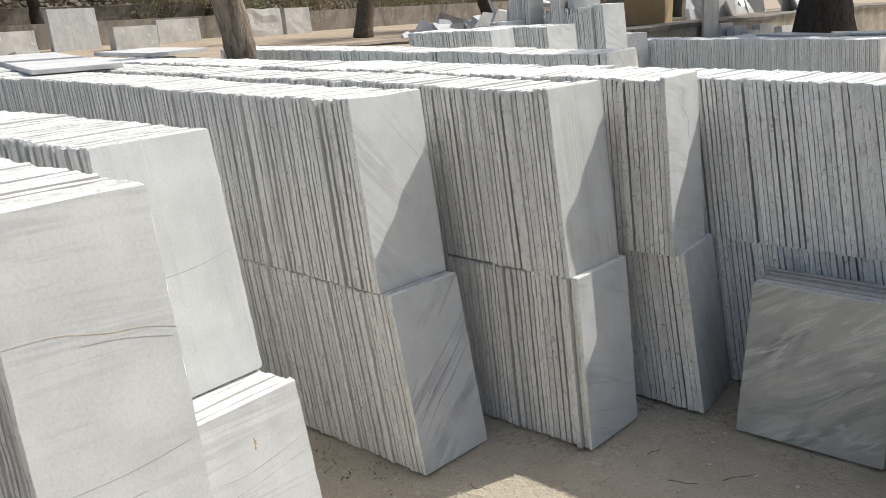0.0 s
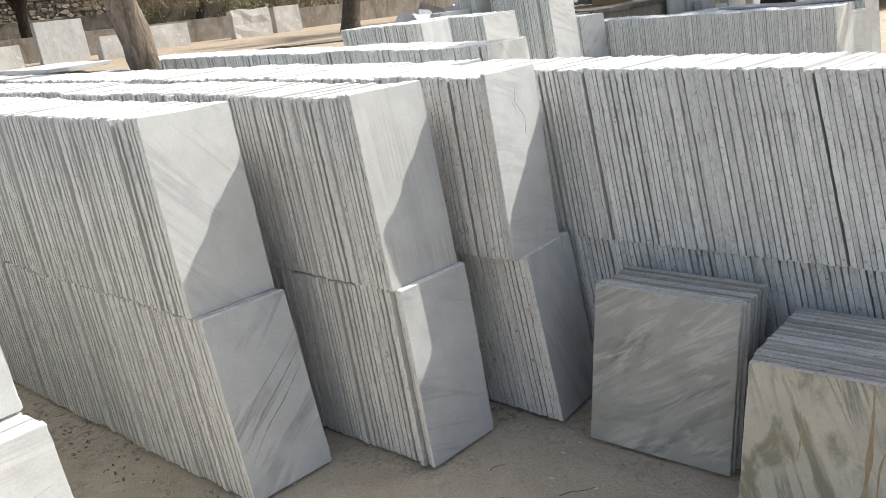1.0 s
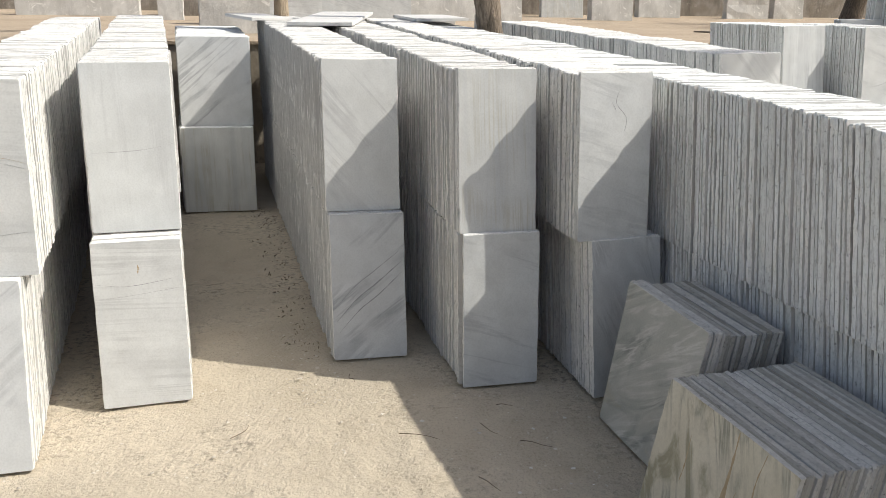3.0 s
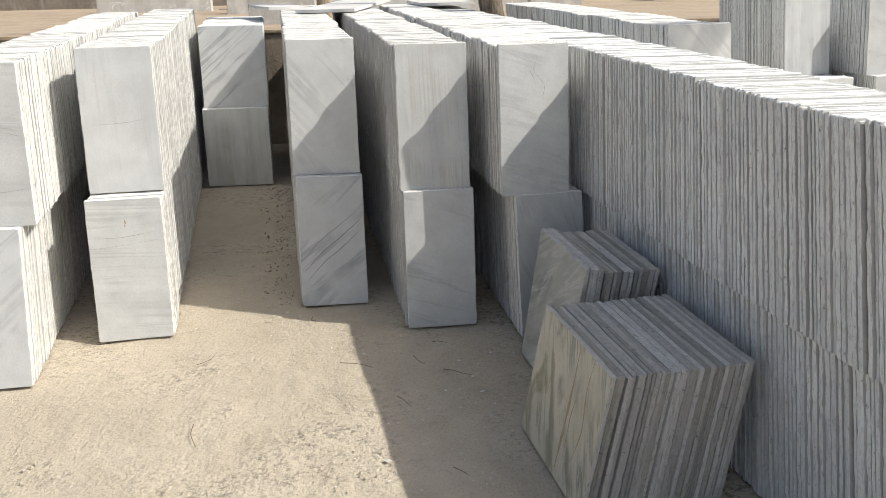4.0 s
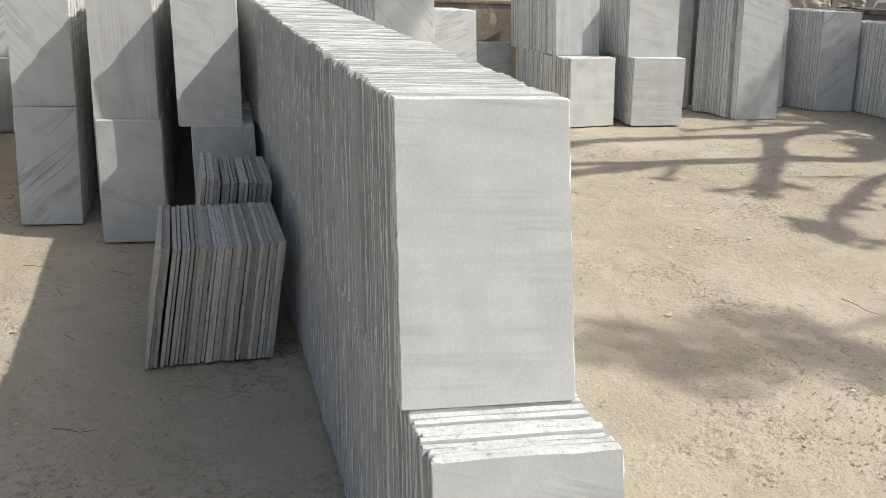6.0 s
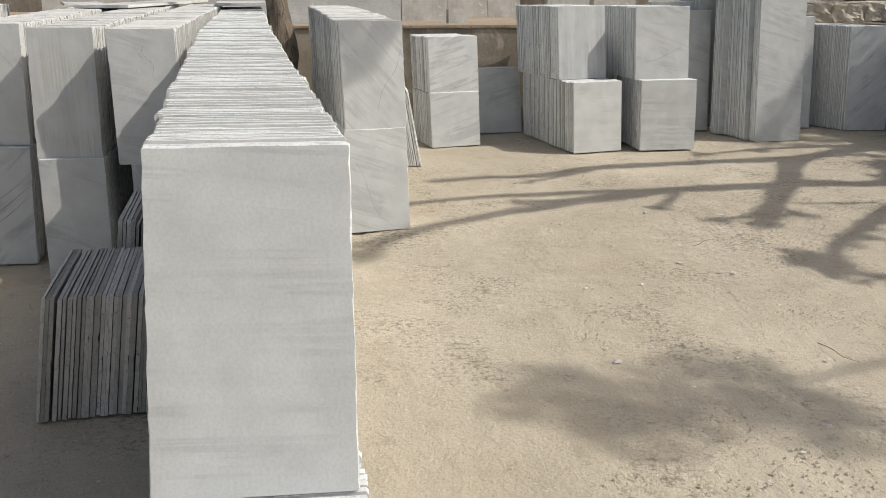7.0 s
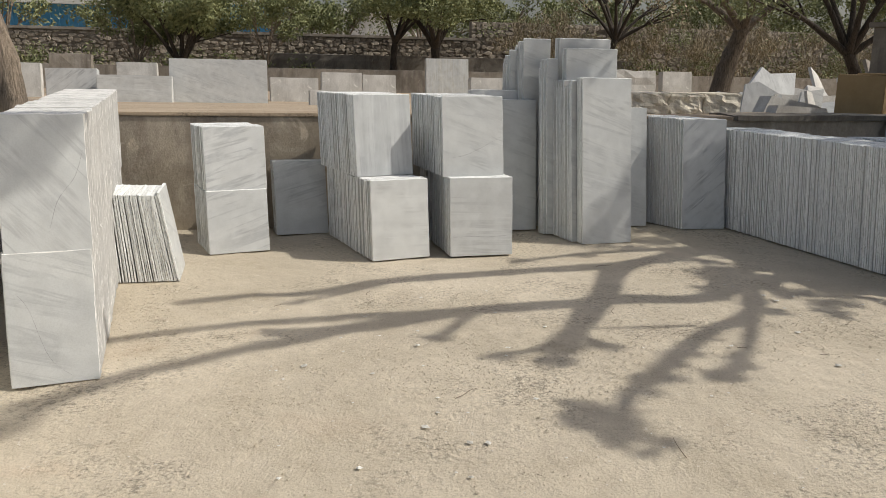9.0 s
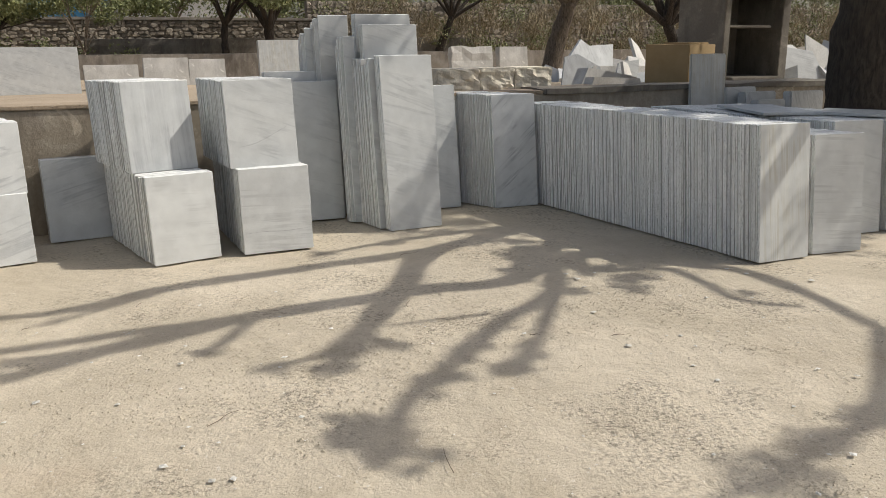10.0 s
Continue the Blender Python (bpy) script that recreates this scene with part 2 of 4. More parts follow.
M_CHIP = rocky("marble_chip", (0.62, 0.60, 0.55), (0.80, 0.79, 0.75))
M_TWIG = painted("dry_twig", (0.09, 0.065, 0.04), (0.20, 0.15, 0.10))
M_LITTER = leafy("dry_leaf_litter", (0.14, 0.11, 0.075), (0.34, 0.28, 0.20))
M_BLUE = painted("blue_sheet_metal", (0.06, 0.27, 0.50), (0.10, 0.35, 0.58), 0.5)
M_WALLWHITE = painted("whitewash", (0.62, 0.61, 0.58), (0.72, 0.71, 0.68), 0.8)
M_BOX = painted("ochre_sandstone", (0.32, 0.225, 0.11), (0.42, 0.305, 0.16), 0.8)
M_YELLOW = rocky("split_yellow_stone", (0.63, 0.56, 0.42), (0.78, 0.72, 0.60))

# ---------------- mesh helpers ----------------


def mesh_of(name, verts, faces, mats, which=None, smooth=False):
    me = bpy.data.meshes.new(name)
    me.from_pydata([tuple(v) for v in verts], [], [tuple(f) for f in faces])
    for m in mats:
        me.materials.append(m)
    if which is not None:
        me.polygons.foreach_set("material_index", which)
    if smooth:
        me.polygons.foreach_set("use_smooth", [True] * len(me.polygons))
    me.update()
    return me


def link_mesh(name, me, parent=None, m=None):
    ob = new(name, me)
    if parent is not None:
        ob.parent = parent
    if m is not None:
        ob.matrix_basis = m
    return ob


def part(name, bm, material, parent=None, label="", m=None, smooth=False):
    me = bpy.data.meshes.new(name)
    bm.to_mesh(me)
    bm.free()
    me.materials.append(material)
    if smooth:
        me.polygons.foreach_set("use_smooth", [True] * len(me.polygons))
    return tagged(link_mesh(name, me, parent, m), label)


def box_bm(x0, x1, y0, y1, z0, z1, bevel=0.0, rough=0.0, cuts=0, seed=1):
    bm = bmesh.new()
    bmesh.ops.create_cube(bm, size=1)
    for v in bm.verts:
        v.co = Vector(((x0 + x1) / 2 + v.co.x * (x1 - x0), (y0 + y1) / 2 + v.co.y * (y1 - y0), (z0 + z1) / 2 + v.co.z * (z1 - z0)))
    if cuts:
        bmesh.ops.subdivide_edges(bm, edges=bm.edges[:], cuts=cuts, use_grid_fill=True)
    if bevel:
        bmesh.ops.bevel(bm, geom=bm.edges[:] if not cuts else [e for e in bm.edges if e.calc_face_angle(0) > 0.5], offset=bevel, segments=2, affect="EDGES")
    if rough:
        for v in bm.verts:
            v.co += noise.noise_vector(v.co * 3.1 + Vector((seed * 7.3, 0, 0))) * rough + noise.noise_vector(v.co * 14 + Vector((seed, 0, 0))) * rough * 0.35
    return bm


def tile_mesh(name, w, h, t, mats, rng, chip=0.0011, front=False):
    """One cut tile: front in the plane x = 0, its rim uneven and chipped, the front arris worn back a little."""
    ring = []
    corners = [(-w / 2, 0), (w / 2, 0), (w / 2, h), (-w / 2, h)]
    for k in range(4):
        (ay, az), (by, bz) = corners[k], corners[(k + 1) % 4]
        length = math.hypot(by - ay, bz - az)
        first, last = rng.uniform(0.002, 0.006) / length, 1 - rng.uniform(0.002, 0.006) / length
        for f in ([first] + [(q + rng.uniform(0.1, 0.9)) / 20 for q in range(20)] + [last] if k % 2 else [first, 0.5, last] if not k else [first] + [(q + rng.uniform(0.15, 0.85)) / 5 for q in range(5)] + [last]):
            ring.append((ay + (by - ay) * f + rng.uniform(-chip, chip), az + (bz - az) * f + (rng.uniform(-chip, chip) if k else 0.0)))
    n = len(ring)

    def worn(most, top=0.0):
        out = []
        for y, z in ring:
            d = rng.uniform(0.0, most) * (2.2 if rng.random() < 0.12 else 1.0)
            out.append((y - math.copysign(min(d, abs(y)), y) if abs(y) > w / 2 - 0.02 else y, z - d - top * rng.uniform(0.8, 1.1) if z > h - 0.02 else z))
        return out

    def bite():
        return rng.uniform(0, 0.0005) if rng.random() < 0.7 else rng.uniform(0.0005, 0.0018) if rng.random() < 0.75 else rng.uniform(0.0018, 0.0045)

    def arris():
        """The front arris, broken away unevenly."""
        out = []
        for y, z in ring:
            d = rng.uniform(0.001, 0.0028) if front else rng.uniform(0.0003, 0.0009)
            if rng.random() < 0.14:
                d += rng.uniform(0.0005, 0.0022)
            out.append((y - math.copysign(d, y) if abs(y) > w / 2 - 0.02 else y, z - d if z > h - 0.02 else z + d * 0.5 if z < 0.02 else z))
        return out

    top = rng.uniform(0.0030, 0.0048)
    edge_ring = worn(0.0012, top)
    verts = [(0.0, y, z - (top * 1.15 if z > h - 0.02 else 0)) for y, z in arris()] + [(-(0.0022 if front else 0.0009) - rng.uniform(0, 0.0008), y, z) for y, z in edge_ring] + [(-t + bite(), y, z) for y, z in worn(0.0015)]
    faces = [list(range(n)), list(range(3 * n - 1, 2 * n - 1, -1))]
    for k in (0, n):
        faces += [[k + n + i, k + n + (i + 1) % n, k + (i + 1) % n, k + i] for i in range(n)]
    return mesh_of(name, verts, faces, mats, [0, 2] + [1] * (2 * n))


TILES = {}
FRONTS = {}


def tiles(w, h, t, face, rim):
    key = (round(w, 3), round(h, 3), round(t, 4), face.name, rim.name)
    if key not in TILES:
        rng = random.Random(str(key))
        TILES[key] = [tile_mesh("slab", w, h, t * rng.uniform(0.86, 0.90), (face, rim, M_INNER), rng, front=face is not M_INNER_FRONT) for _ in range(8)]
    return TILES[key]


def tile_stack(label, at, yaw, w, h, n, lean=9.0, lean_back=None, slope=None, z0=0.0, face=M_WHITE, rim=M_EDGE, front=None,
               pitch=0.0186, seed=1, wander=0.005, short=0.0, group="tile stacks", kept=1, tight=1.0):
    """Tiles on edge, one behind the other. at: the middle of the front tile's lower edge; slope: dy/dx of the row's line in plan."""
    rng = random.Random(seed)
    base = tagged(new("tile_stack"), label, "tile stack", group)
    base.matrix_basis = pose(at[0], at[1], z0, 0, 0, yaw)
    lean_back = lean if lean_back is None else lean_back
    along = math.radians(180 - yaw) + (math.atan(slope) if slope is not None else math.radians(yaw))
    step, side, up = 0.0, 0.0, 0.0
    for i in range(n):
        f = i / max(1, n - 1)
        a = lean + (lean_back - lean) * f
        if rng.random() < 0.11:
            side, up = rng.uniform(-wander, wander) * 1.25, rng.uniform(0, wander * 2.2)
        meshes = tiles(w, h, pitch, M_INNER_FRONT if i > kept else face if i or front is None else front, rim)
        ob = link_mesh("slab", meshes[rng.randrange(8)], base)
        if not i:
            FRONTS[label] = ob
        dz = 0.4 * pitch * math.sin(radians(a))
        thick = rng.choice((0.72, 0.85, 0.9, 1.0, 1.0, 1.1, 1.3))
        out = rng.gauss(0, 0.0022) + (rng.uniform(-0.007, 0.007) if rng.random() < 0.08 else 0)
        m = pose(math.cos(along) * step, math.sin(along) * step + (side + out if i else 0), dz, 0, -a, rng.uniform(-0.25, 0.25))
        tall = 1 - (rng.random() * 0.006 + up if i else 0) / h - (rng.random() * short if i > 2 else 0)
        ob.matrix_basis = m @ Matrix.Diagonal((thick, 1 - rng.random() * 0.012, tall, 1))
        gap = rng.choice((0.0006, 0.001, 0.0014, 0.0019, 0.0025, 0.0032)) if rng.random() < 0.88 else rng.uniform(0.004, 0.008)
        gap *= tight
        step += (pitch * 0.892 * thick + gap) / math.cos(radians(a))
    return base


def tube(bm, points, radii, sides=8, wobble=0.0):
    """A tapered limb through the points."""
    rings = []
    for k, p in enumerate(points):
        p = Vector(p)
        d = (Vector(points[min(k + 1, len(points) - 1)]) - Vector(points[max(k - 1, 0)])).normalized()
        a = d.cross(Vector((0.3, 0.9, 0.31))).normalized()
        b = d.cross(a)
        r = radii[k]
        ring = []
        for s in range(sides):
            th = 2 * math.pi * s / sides
            rr = r * (1 + wobble * (noise.noise(p * 3 + Vector((math.cos(th), math.sin(th), 0)) * 1.7) + 0.45 * noise.noise(p * 9 + Vector((math.cos(th), math.sin(th), 0)) * 4)))
            ring.append(bm.verts.new(p + (a * math.cos(th) + b * math.sin(th)) * rr))
        rings.append(ring)
    for r0, r1 in zip(rings, rings[1:]):
        for s in range(sides):
            bm.faces.new((r0[s], r0[(s + 1) % sides], r1[(s + 1) % sides], r1[s]))
    bm.faces.new(rings[0][::-1])
    bm.faces.new(rings[-1])


def smooth_line(points, n=5):
    """A rounder line through the points."""
    pts = [Vector(p) for p in points]
    out = []
    for i in range(len(pts) - 1):
        p0, p1, p2, p3 = pts[max(i - 1, 0)], pts[i], pts[i + 1], pts[min(i + 2, len(pts) - 1)]
        for k in range(n):
            t = k / n
            out.append(0.5 * ((2 * p1) + (p2 - p0) * t + (2 * p0 - 5 * p1 + 4 * p2 - p3) * t * t + (3 * p1 - p0 - 3 * p2 + p3) * t ** 3))
    return out + [pts[-1]]


def leaf_mesh(name, centres, count, size, mat, seed, flat=0.6, slim=0.42, upright=0.0):
    """Many small leaves round the given centres (x, y, z, radius)."""
    rs = np.random.RandomState(seed)
    c = np.array(centres, float)
    weight = c[:, 3] ** 1.6
    pick = rs.choice(len(c), count, p=weight / weight.sum())
    d = rs.normal(size=(count, 3))
    d /= np.linalg.norm(d, axis=1)[:, None]
    p = c[pick, :3] + d * (rs.rand(count, 1) ** 0.45) * c[pick, 3:4] * np.array([1, 1, flat])
    a = rs.normal(size=(count, 3)) + np.array([0, 0, upright])
    a /= np.linalg.norm(a, axis=1)[:, None]
    b = np.cross(a, rs.normal(size=(count, 3)))
    b /= np.linalg.norm(b, axis=1)[:, None]
    s = size * (0.6 + 0.8 * rs.rand(count, 1))
    v = np.stack([p - a * s, p + b * s * slim, p + a * s, p - b * s * slim], 1).reshape(-1, 3)
    f = np.arange(count * 4).reshape(-1, 4)
    return mesh_of(name, v.tolist(), f.tolist(), [mat])


def tree(label, trunk, radii, limbs, clumps, leaves, size, leaf, wood, seed):
    """trunk and limbs: lines of points with radii; clumps: leaf clusters."""
    base = tagged(new("tree"), label, "tree")
    base.location = trunk[0]
    o = Vector(trunk[0])
    bm = bmesh.new()
    pts = smooth_line([Vector(p) - o for p in trunk], 6)
    tube(bm, pts, np.interp(np.linspace(0, 1, len(pts)), np.linspace(0, 1, len(radii)), radii), 16, 0.34)
    part("trunk", bm, wood, base, smooth=True)
    for line, r0, r1 in limbs:
        bm = bmesh.new()
        pts = smooth_line([Vector(p) - o for p in line], 5)
        tube(bm, pts, np.linspace(r0, r1, len(pts)), 8, 0.3)
        part("limb", bm, wood, base, smooth=True)
    if leaves:
        link_mesh("crown", leaf_mesh("crown", [(x - o.x, y - o.y, z - o.z, r) for x, y, z, r in clumps], leaves, size, leaf, seed), base)
    return base


def grown_tree(label, at, height, radius, crown, leaves, size, leaf, wood, seed, lean=(0, 0), first=0.35, limbs_n=7):
    """A tree with forked limbs that carry uneven leaf clumps."""
    rng = random.Random(seed)
    x, y, z = at
    top = Vector((x + lean[0], y + lean[1], z + height * first))
    trunk = [(x, y, z), ((x + top.x) / 2 + rng.uniform(-0.1, 0.1), (y + top.y) / 2 + rng.uniform(-0.1, 0.1), (z + top.z) / 2), tuple(top)]
    limbs, clumps = [], []
    for k in range(limbs_n):
        th = 2 * math.pi * k / limbs_n + rng.uniform(-0.4, 0.4)
        reach, rise = crown * rng.uniform(0.5, 1.0), height * (1 - first) * rng.uniform(0.35, 1.0)
        mid = top + Vector((math.cos(th) * reach * 0.45, math.sin(th) * reach * 0.45, rise * 0.5))
        end = top + Vector((math.cos(th) * reach, math.sin(th) * reach, rise))
        limbs.append(([tuple(top - Vector((0, 0, 0.05))), tuple(mid), tuple(end)], radius * 0.6, radius * 0.12))
        for q, rr in ((end, 0.42), (mid.lerp(end, 0.6), 0.36), (end + Vector((rng.uniform(-1, 1), rng.uniform(-1, 1), rng.uniform(-0.5, 0.5))) * crown * 0.35, 0.3)):
            clumps.append((q.x, q.y, q.z, crown * rr * rng.uniform(0.7, 1.2)))
            side = q + Vector((rng.uniform(-1, 1), rng.uniform(-1, 1), rng.uniform(-0.6, 0.6))) * crown * 0.3
            limbs.append(([tuple(mid), tuple(mid.lerp(side, 0.5)), tuple(side)], radius * 0.25, radius * 0.05))
    return tree(label, trunk, [radius * 1.25, radius, radius * 0.8], limbs, clumps, leaves, size, leaf, wood, seed)


# ---------------- ground and walls ----------------
def line_of(dense0, dense1, step, far):
    inner = np.arange(dense0, dense1 + 1e-6, step)
    out = np.array([0.3, 1, 3, 8, 20, 60, 150, far])
    return np.concatenate([(dense0 - out)[::-1], inner, dense1 + out])


def ground_sheet(name, xs, ys, height, mat, label, uneven):
    grid = np.stack(np.meshgrid(xs, ys, indexing="ij"), -1).reshape(-1, 2)
    z = np.array([height(x) for x in grid[:, 0]], float)
    if uneven:
        near = np.where((grid[:, 0] > -5.6) & (grid[:, 0] < 3.6) & (grid[:, 1] > -0.8) & (grid[:, 1] < 10.8))[0]
        for i in near:
            p = Vector((grid[i, 0], grid[i, 1], 0))
            patch = min(1.0, max(0.0, noise.noise(p * 0.8) * 2.2 + 0.35))
            z[i] += noise.noise(p * 1.1) * 0.010 + noise.noise(p * 4.3) * 0.006 + abs(noise.noise(p * 9.0)) * 0.007 * patch + noise.noise(p * 21.0) * 0.0035 * patch - 0.011
        rng = random.Random(314)
        for _ in range(110):
            fx, fy, th = rng.uniform(-3.6, 3.0), rng.uniform(0.9, 9.2), rng.uniform(0, 6.28)
            dx, dy = grid[:, 0] - fx, grid[:, 1] - fy
            u, v = (dx * math.cos(th) + dy * math.sin(th)) / 0.13, (dy * math.cos(th) - dx * math.sin(th)) / 0.047
            r = np.sqrt(u * u + v * v)
            z -= 0.005 * np.clip(1.15 - r, 0, 0.6) - 0.0035 * np.exp(-((r - 1.25) / 0.2) ** 2)
    verts = np.column_stack([grid, z]).tolist()
    nx, ny = len(xs), len(ys)
    i, j = np.meshgrid(np.arange(nx - 1), np.arange(ny - 1), indexing="ij")
    k = (i * ny + j).reshape(-1)
    faces = np.stack([k, k + ny, k + ny + 1, k + 1], 1)
    ob = link_mesh(name, mesh_of(name, verts, faces.tolist(), [mat], smooth=True))
    return tagged(ob, label, "ground", kind="structure")


WALL_X = -5.15
ground_sheet("ground", line_of(-5.4, 3.4, 0.024, 500), line_of(-0.5, 10.4, 0.024, 500), lambda x: 0.0, M_SAND,
             "pale trodden sand with grit and footprints between the stacks", True)


def terrace_height(x):
    return max(0.28, 0.95 - 0.046 * max(0.0, -5.4 - x)) if x < -5.2 else 0.95


ground_sheet("ground_upper", np.array([-900, -200, -60, -35, -28, -20, -16, -12, -9, -7, -5.9, -5.25]), np.array([-600, -100, -20, 0, 5, 10, 20, 60, 200, 700]),
             terrace_height, M_FARSAND, "dry sandy ground of the upper yard behind the low wall", False)

tagged(part("wall_terrace", box_bm(-5.45, WALL_X, -9, 19, -0.05, 0.96, 0.012, 0.012, 0, 3), M_PLASTER),
       "stained brown plastered retaining wall", "wall", kind="structure")
tagged(part("wall_coping", box_bm(-5.48, WALL_X + 0.012, -9, 9.2, 0.955, 0.985, 0.006), M_FARSAND), "thin worn cement coping on the retaining wall", "coping", kind="structure")
# dark stone stretch, tree shade included in its concrete colour
tagged(part("wall_coping_stone", box_bm(-5.62, WALL_X + 0.03, 9.204, 19, 0.945, 1.0, 0.012, 0.02, 24, 9), M_SHADED_CONCRETE), "dark broken stone edge on the retaining wall, tree shade in its colour", "coping", kind="structure")
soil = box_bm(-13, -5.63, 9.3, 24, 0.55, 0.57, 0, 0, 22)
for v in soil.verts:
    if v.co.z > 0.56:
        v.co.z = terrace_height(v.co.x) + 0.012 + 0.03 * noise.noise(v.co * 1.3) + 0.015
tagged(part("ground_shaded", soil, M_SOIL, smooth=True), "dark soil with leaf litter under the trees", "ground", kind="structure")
tagged(part("wall_low", box_bm(-28.2, -27.9, -14, 60, 0.2, 1.08, 0.02), M_CONCRETE), "low weathered concrete wall behind leaning blocks", "wall", kind="structure")


def stone_wall(name, label, x, y0, y1, z0, z1, size, seed):
    core = tagged(part(name, box_bm(x - 0.4, x, y0, y1, z0, z1), M_MORTAR), label, "wall", kind="structure")
    rng = random.Random(seed)
    verts, faces = [], []
    z = z0
    while z < z1 - 0.05:
        hh = size * rng.uniform(0.4, 0.7)
        y = y0 - rng.uniform(0, size)
        while y < y1:
            ww = size * rng.uniform(0.4, 1.5)
            d = rng.uniform(0.02, 0.09)
            k = len(verts)
            tall = hh * rng.uniform(0.7, 1.5)
            cy, cz = y + ww / 2, min(max(z + hh / 2 + rng.uniform(-0.3, 0.3) * hh, z0 + tall / 2), z1 - tall / 2)
            th0, m = rng.uniform(-0.5, 0.5), 7
            ring = [(math.cos(th0 + 2 * math.pi * i / m) * rng.uniform(0.7, 1.12), math.sin(th0 + 2 * math.pi * i / m) * rng.uniform(0.7, 1.12)) for i in range(m)]
            for s, dx in ((0.56, -0.02), (0.44, d)):
                for sy, sz in ring:
                    verts.append((x + dx + rng.uniform(-0.01, 0.01), min(max(cy + sy * ww * s, y0), y1), cz + sz * tall * s))
            faces += [[k + i, k + (i + 1) % m, k + m + (i + 1) % m, k + m + i] for i in range(m)] + [[k + m + i for i in range(m)]]
            y += ww
        z += hh
    tagged(link_mesh("stones", mesh_of("stones", verts, faces, [M_STONE]), core), kind="stuff")
    return core


stone_wall("wall_stone", "dry rubble stone boundary wall under the trees", -34, -8, 14.3, 0.1, 2.32, 0.26, 5)
tagged(part("wall_cap", box_bm(-34.5, -33.9, -8, 14.3, 2.32, 2.44, 0.02), M_CONCRETE), "pale cement cap on the rubble wall", "coping", kind="structure")
stone_wall("wall_stone_tall", "taller rough stone boundary wall overgrown with dry scrub", -35, 14.3, 60, 0.1, 3.2, 0.34, 6)
# brown wall whose colour is darkened for the shade on it
tagged(part("wall_brown", box_bm(-32.3, -32.0, 5.2, 21, 0.1, 1.6, 0.02, 0.03, 5), M_SHADED_CONCRETE), "low dark brown wall with a flat top, shade put into its colour", "wall", kind="structure")

# stone hut with an open doorway at the end of the rubble wall
stone_wall("wall_hut_side", "rubble stone hut front beside a doorway", -33, -20, -9.83, 0.1, 5.6, 0.24, 7)
stone_wall("wall_hut_corner", "rubble stone hut front beside its corner", -33, -9.13, -7.62, 0.1, 5.6, 0.24, 8)
stone_wall("wall_hut_lintel", "rubble stone above the hut's doorway", -33, -9.826, -9.134, 2.6, 5.6, 0.24, 9)
for name, dims in (("wall_hut_back", (-37, -36.8, -20, -7.62, 0.1, 5.6)), ("wall_hut_gable", (-36.79, -33.41, -7.9, -7.62, 0.1, 5.6)), ("ceiling_hut", (-37, -32.8, -20.1, -7.5, 5.604, 5.8))):
    tagged(part(name, box_bm(*dims), M_MORTAR), "plain mortared stone shell of the hut", "wall", kind="structure")
for name, dims in (("door_frame_jamb", (-33.1, -32.93, -9.826, -9.75, 0.1, 2.598)), ("door_frame_post", (-33.1, -32.93, -9.21, -9.134, 0.1, 2.598)), ("door_frame_head", (-33.1, -32.93, -9.748, -9.212, 2.51, 2.598))):
    tagged(part(name, box_bm(*dims, 0.008), M_CONCRETE), "weathered frame of the hut's doorway", "door frame", kind="structure")
rq = random.Random(12)
quoin = tagged(new("wall_quoin"), "pale dressed corner stones of the hut", "wall", kind="structure")
quoin.location = (-33, -7.8, 0.1)
level = 0.0
while level < 5.4:
    tall = rq.uniform(0.2, 0.34)
    part("stone", box_bm(-0.1, rq.uniform(0.07, 0.1), -rq.uniform(0.12, 0.3), 0.2, level, level + tall - 0.02, 0.02, 0.012, 1, int(level * 50)), M_WALLSTONE, quoin)
    level += tall

# ---------------- tile stacks, near rows ----------------
ROWS_GROUP = "rows of stacked white marble tiles"
WHITE_ROW = "long leaning row of white marble tiles on edge"


def two_tier(label, lower, upper, **kw):
    tile_stack("lower tier: " + label, **lower, **kw)
    upper["z0"] -= 0.004
    upper["h"] += 0.006
    upper.setdefault("seed", lower["seed"] + 100)
    tile_stack("upper tier: " + label, **upper, **kw)


two_tier("grey-veined white marble tiles standing on sand",
         dict(at=(-1.257, 1.862), yaw=0, w=0.305, h=0.603, n=192, lean=12, lean_back=7, front=M_DIAG, seed=11),
         dict(at=(-1.42, 1.853), yaw=0, w=0.305, h=0.606, n=185, lean=8.5, lean_back=7, z0=0.592, front=M_FALL), slope=0.085, rim=M_EDGE_WHITE, group=ROWS_GROUP)
two_tier("white marble tiles with faint upright bands",
         dict(at=(-0.945, 2.331), yaw=1, w=0.30, h=0.603, n=208, lean=6.5, front=M_WHITE, seed=12),
         dict(at=(-1.035, 2.320), yaw=1, w=0.30, h=0.603, n=203, lean=8.5, lean_back=7, z0=0.596, front=M_STRIPE), slope=0.085, rim=M_EDGE_WHITE, group=ROWS_GROUP)
two_tier("white marble tiles with a few fine cracks",
         dict(at=(-0.80, 2.795), yaw=8, w=0.295, h=0.603, n=215, lean=10, lean_back=7, front=M_GREY, seed=13),
         dict(at=(-0.905, 2.725), yaw=7, w=0.295, h=0.606, n=208, lean=6, lean_back=7, z0=0.592, front=M_WHITE), slope=0.085, rim=M_EDGE_WHITE, group=ROWS_GROUP)
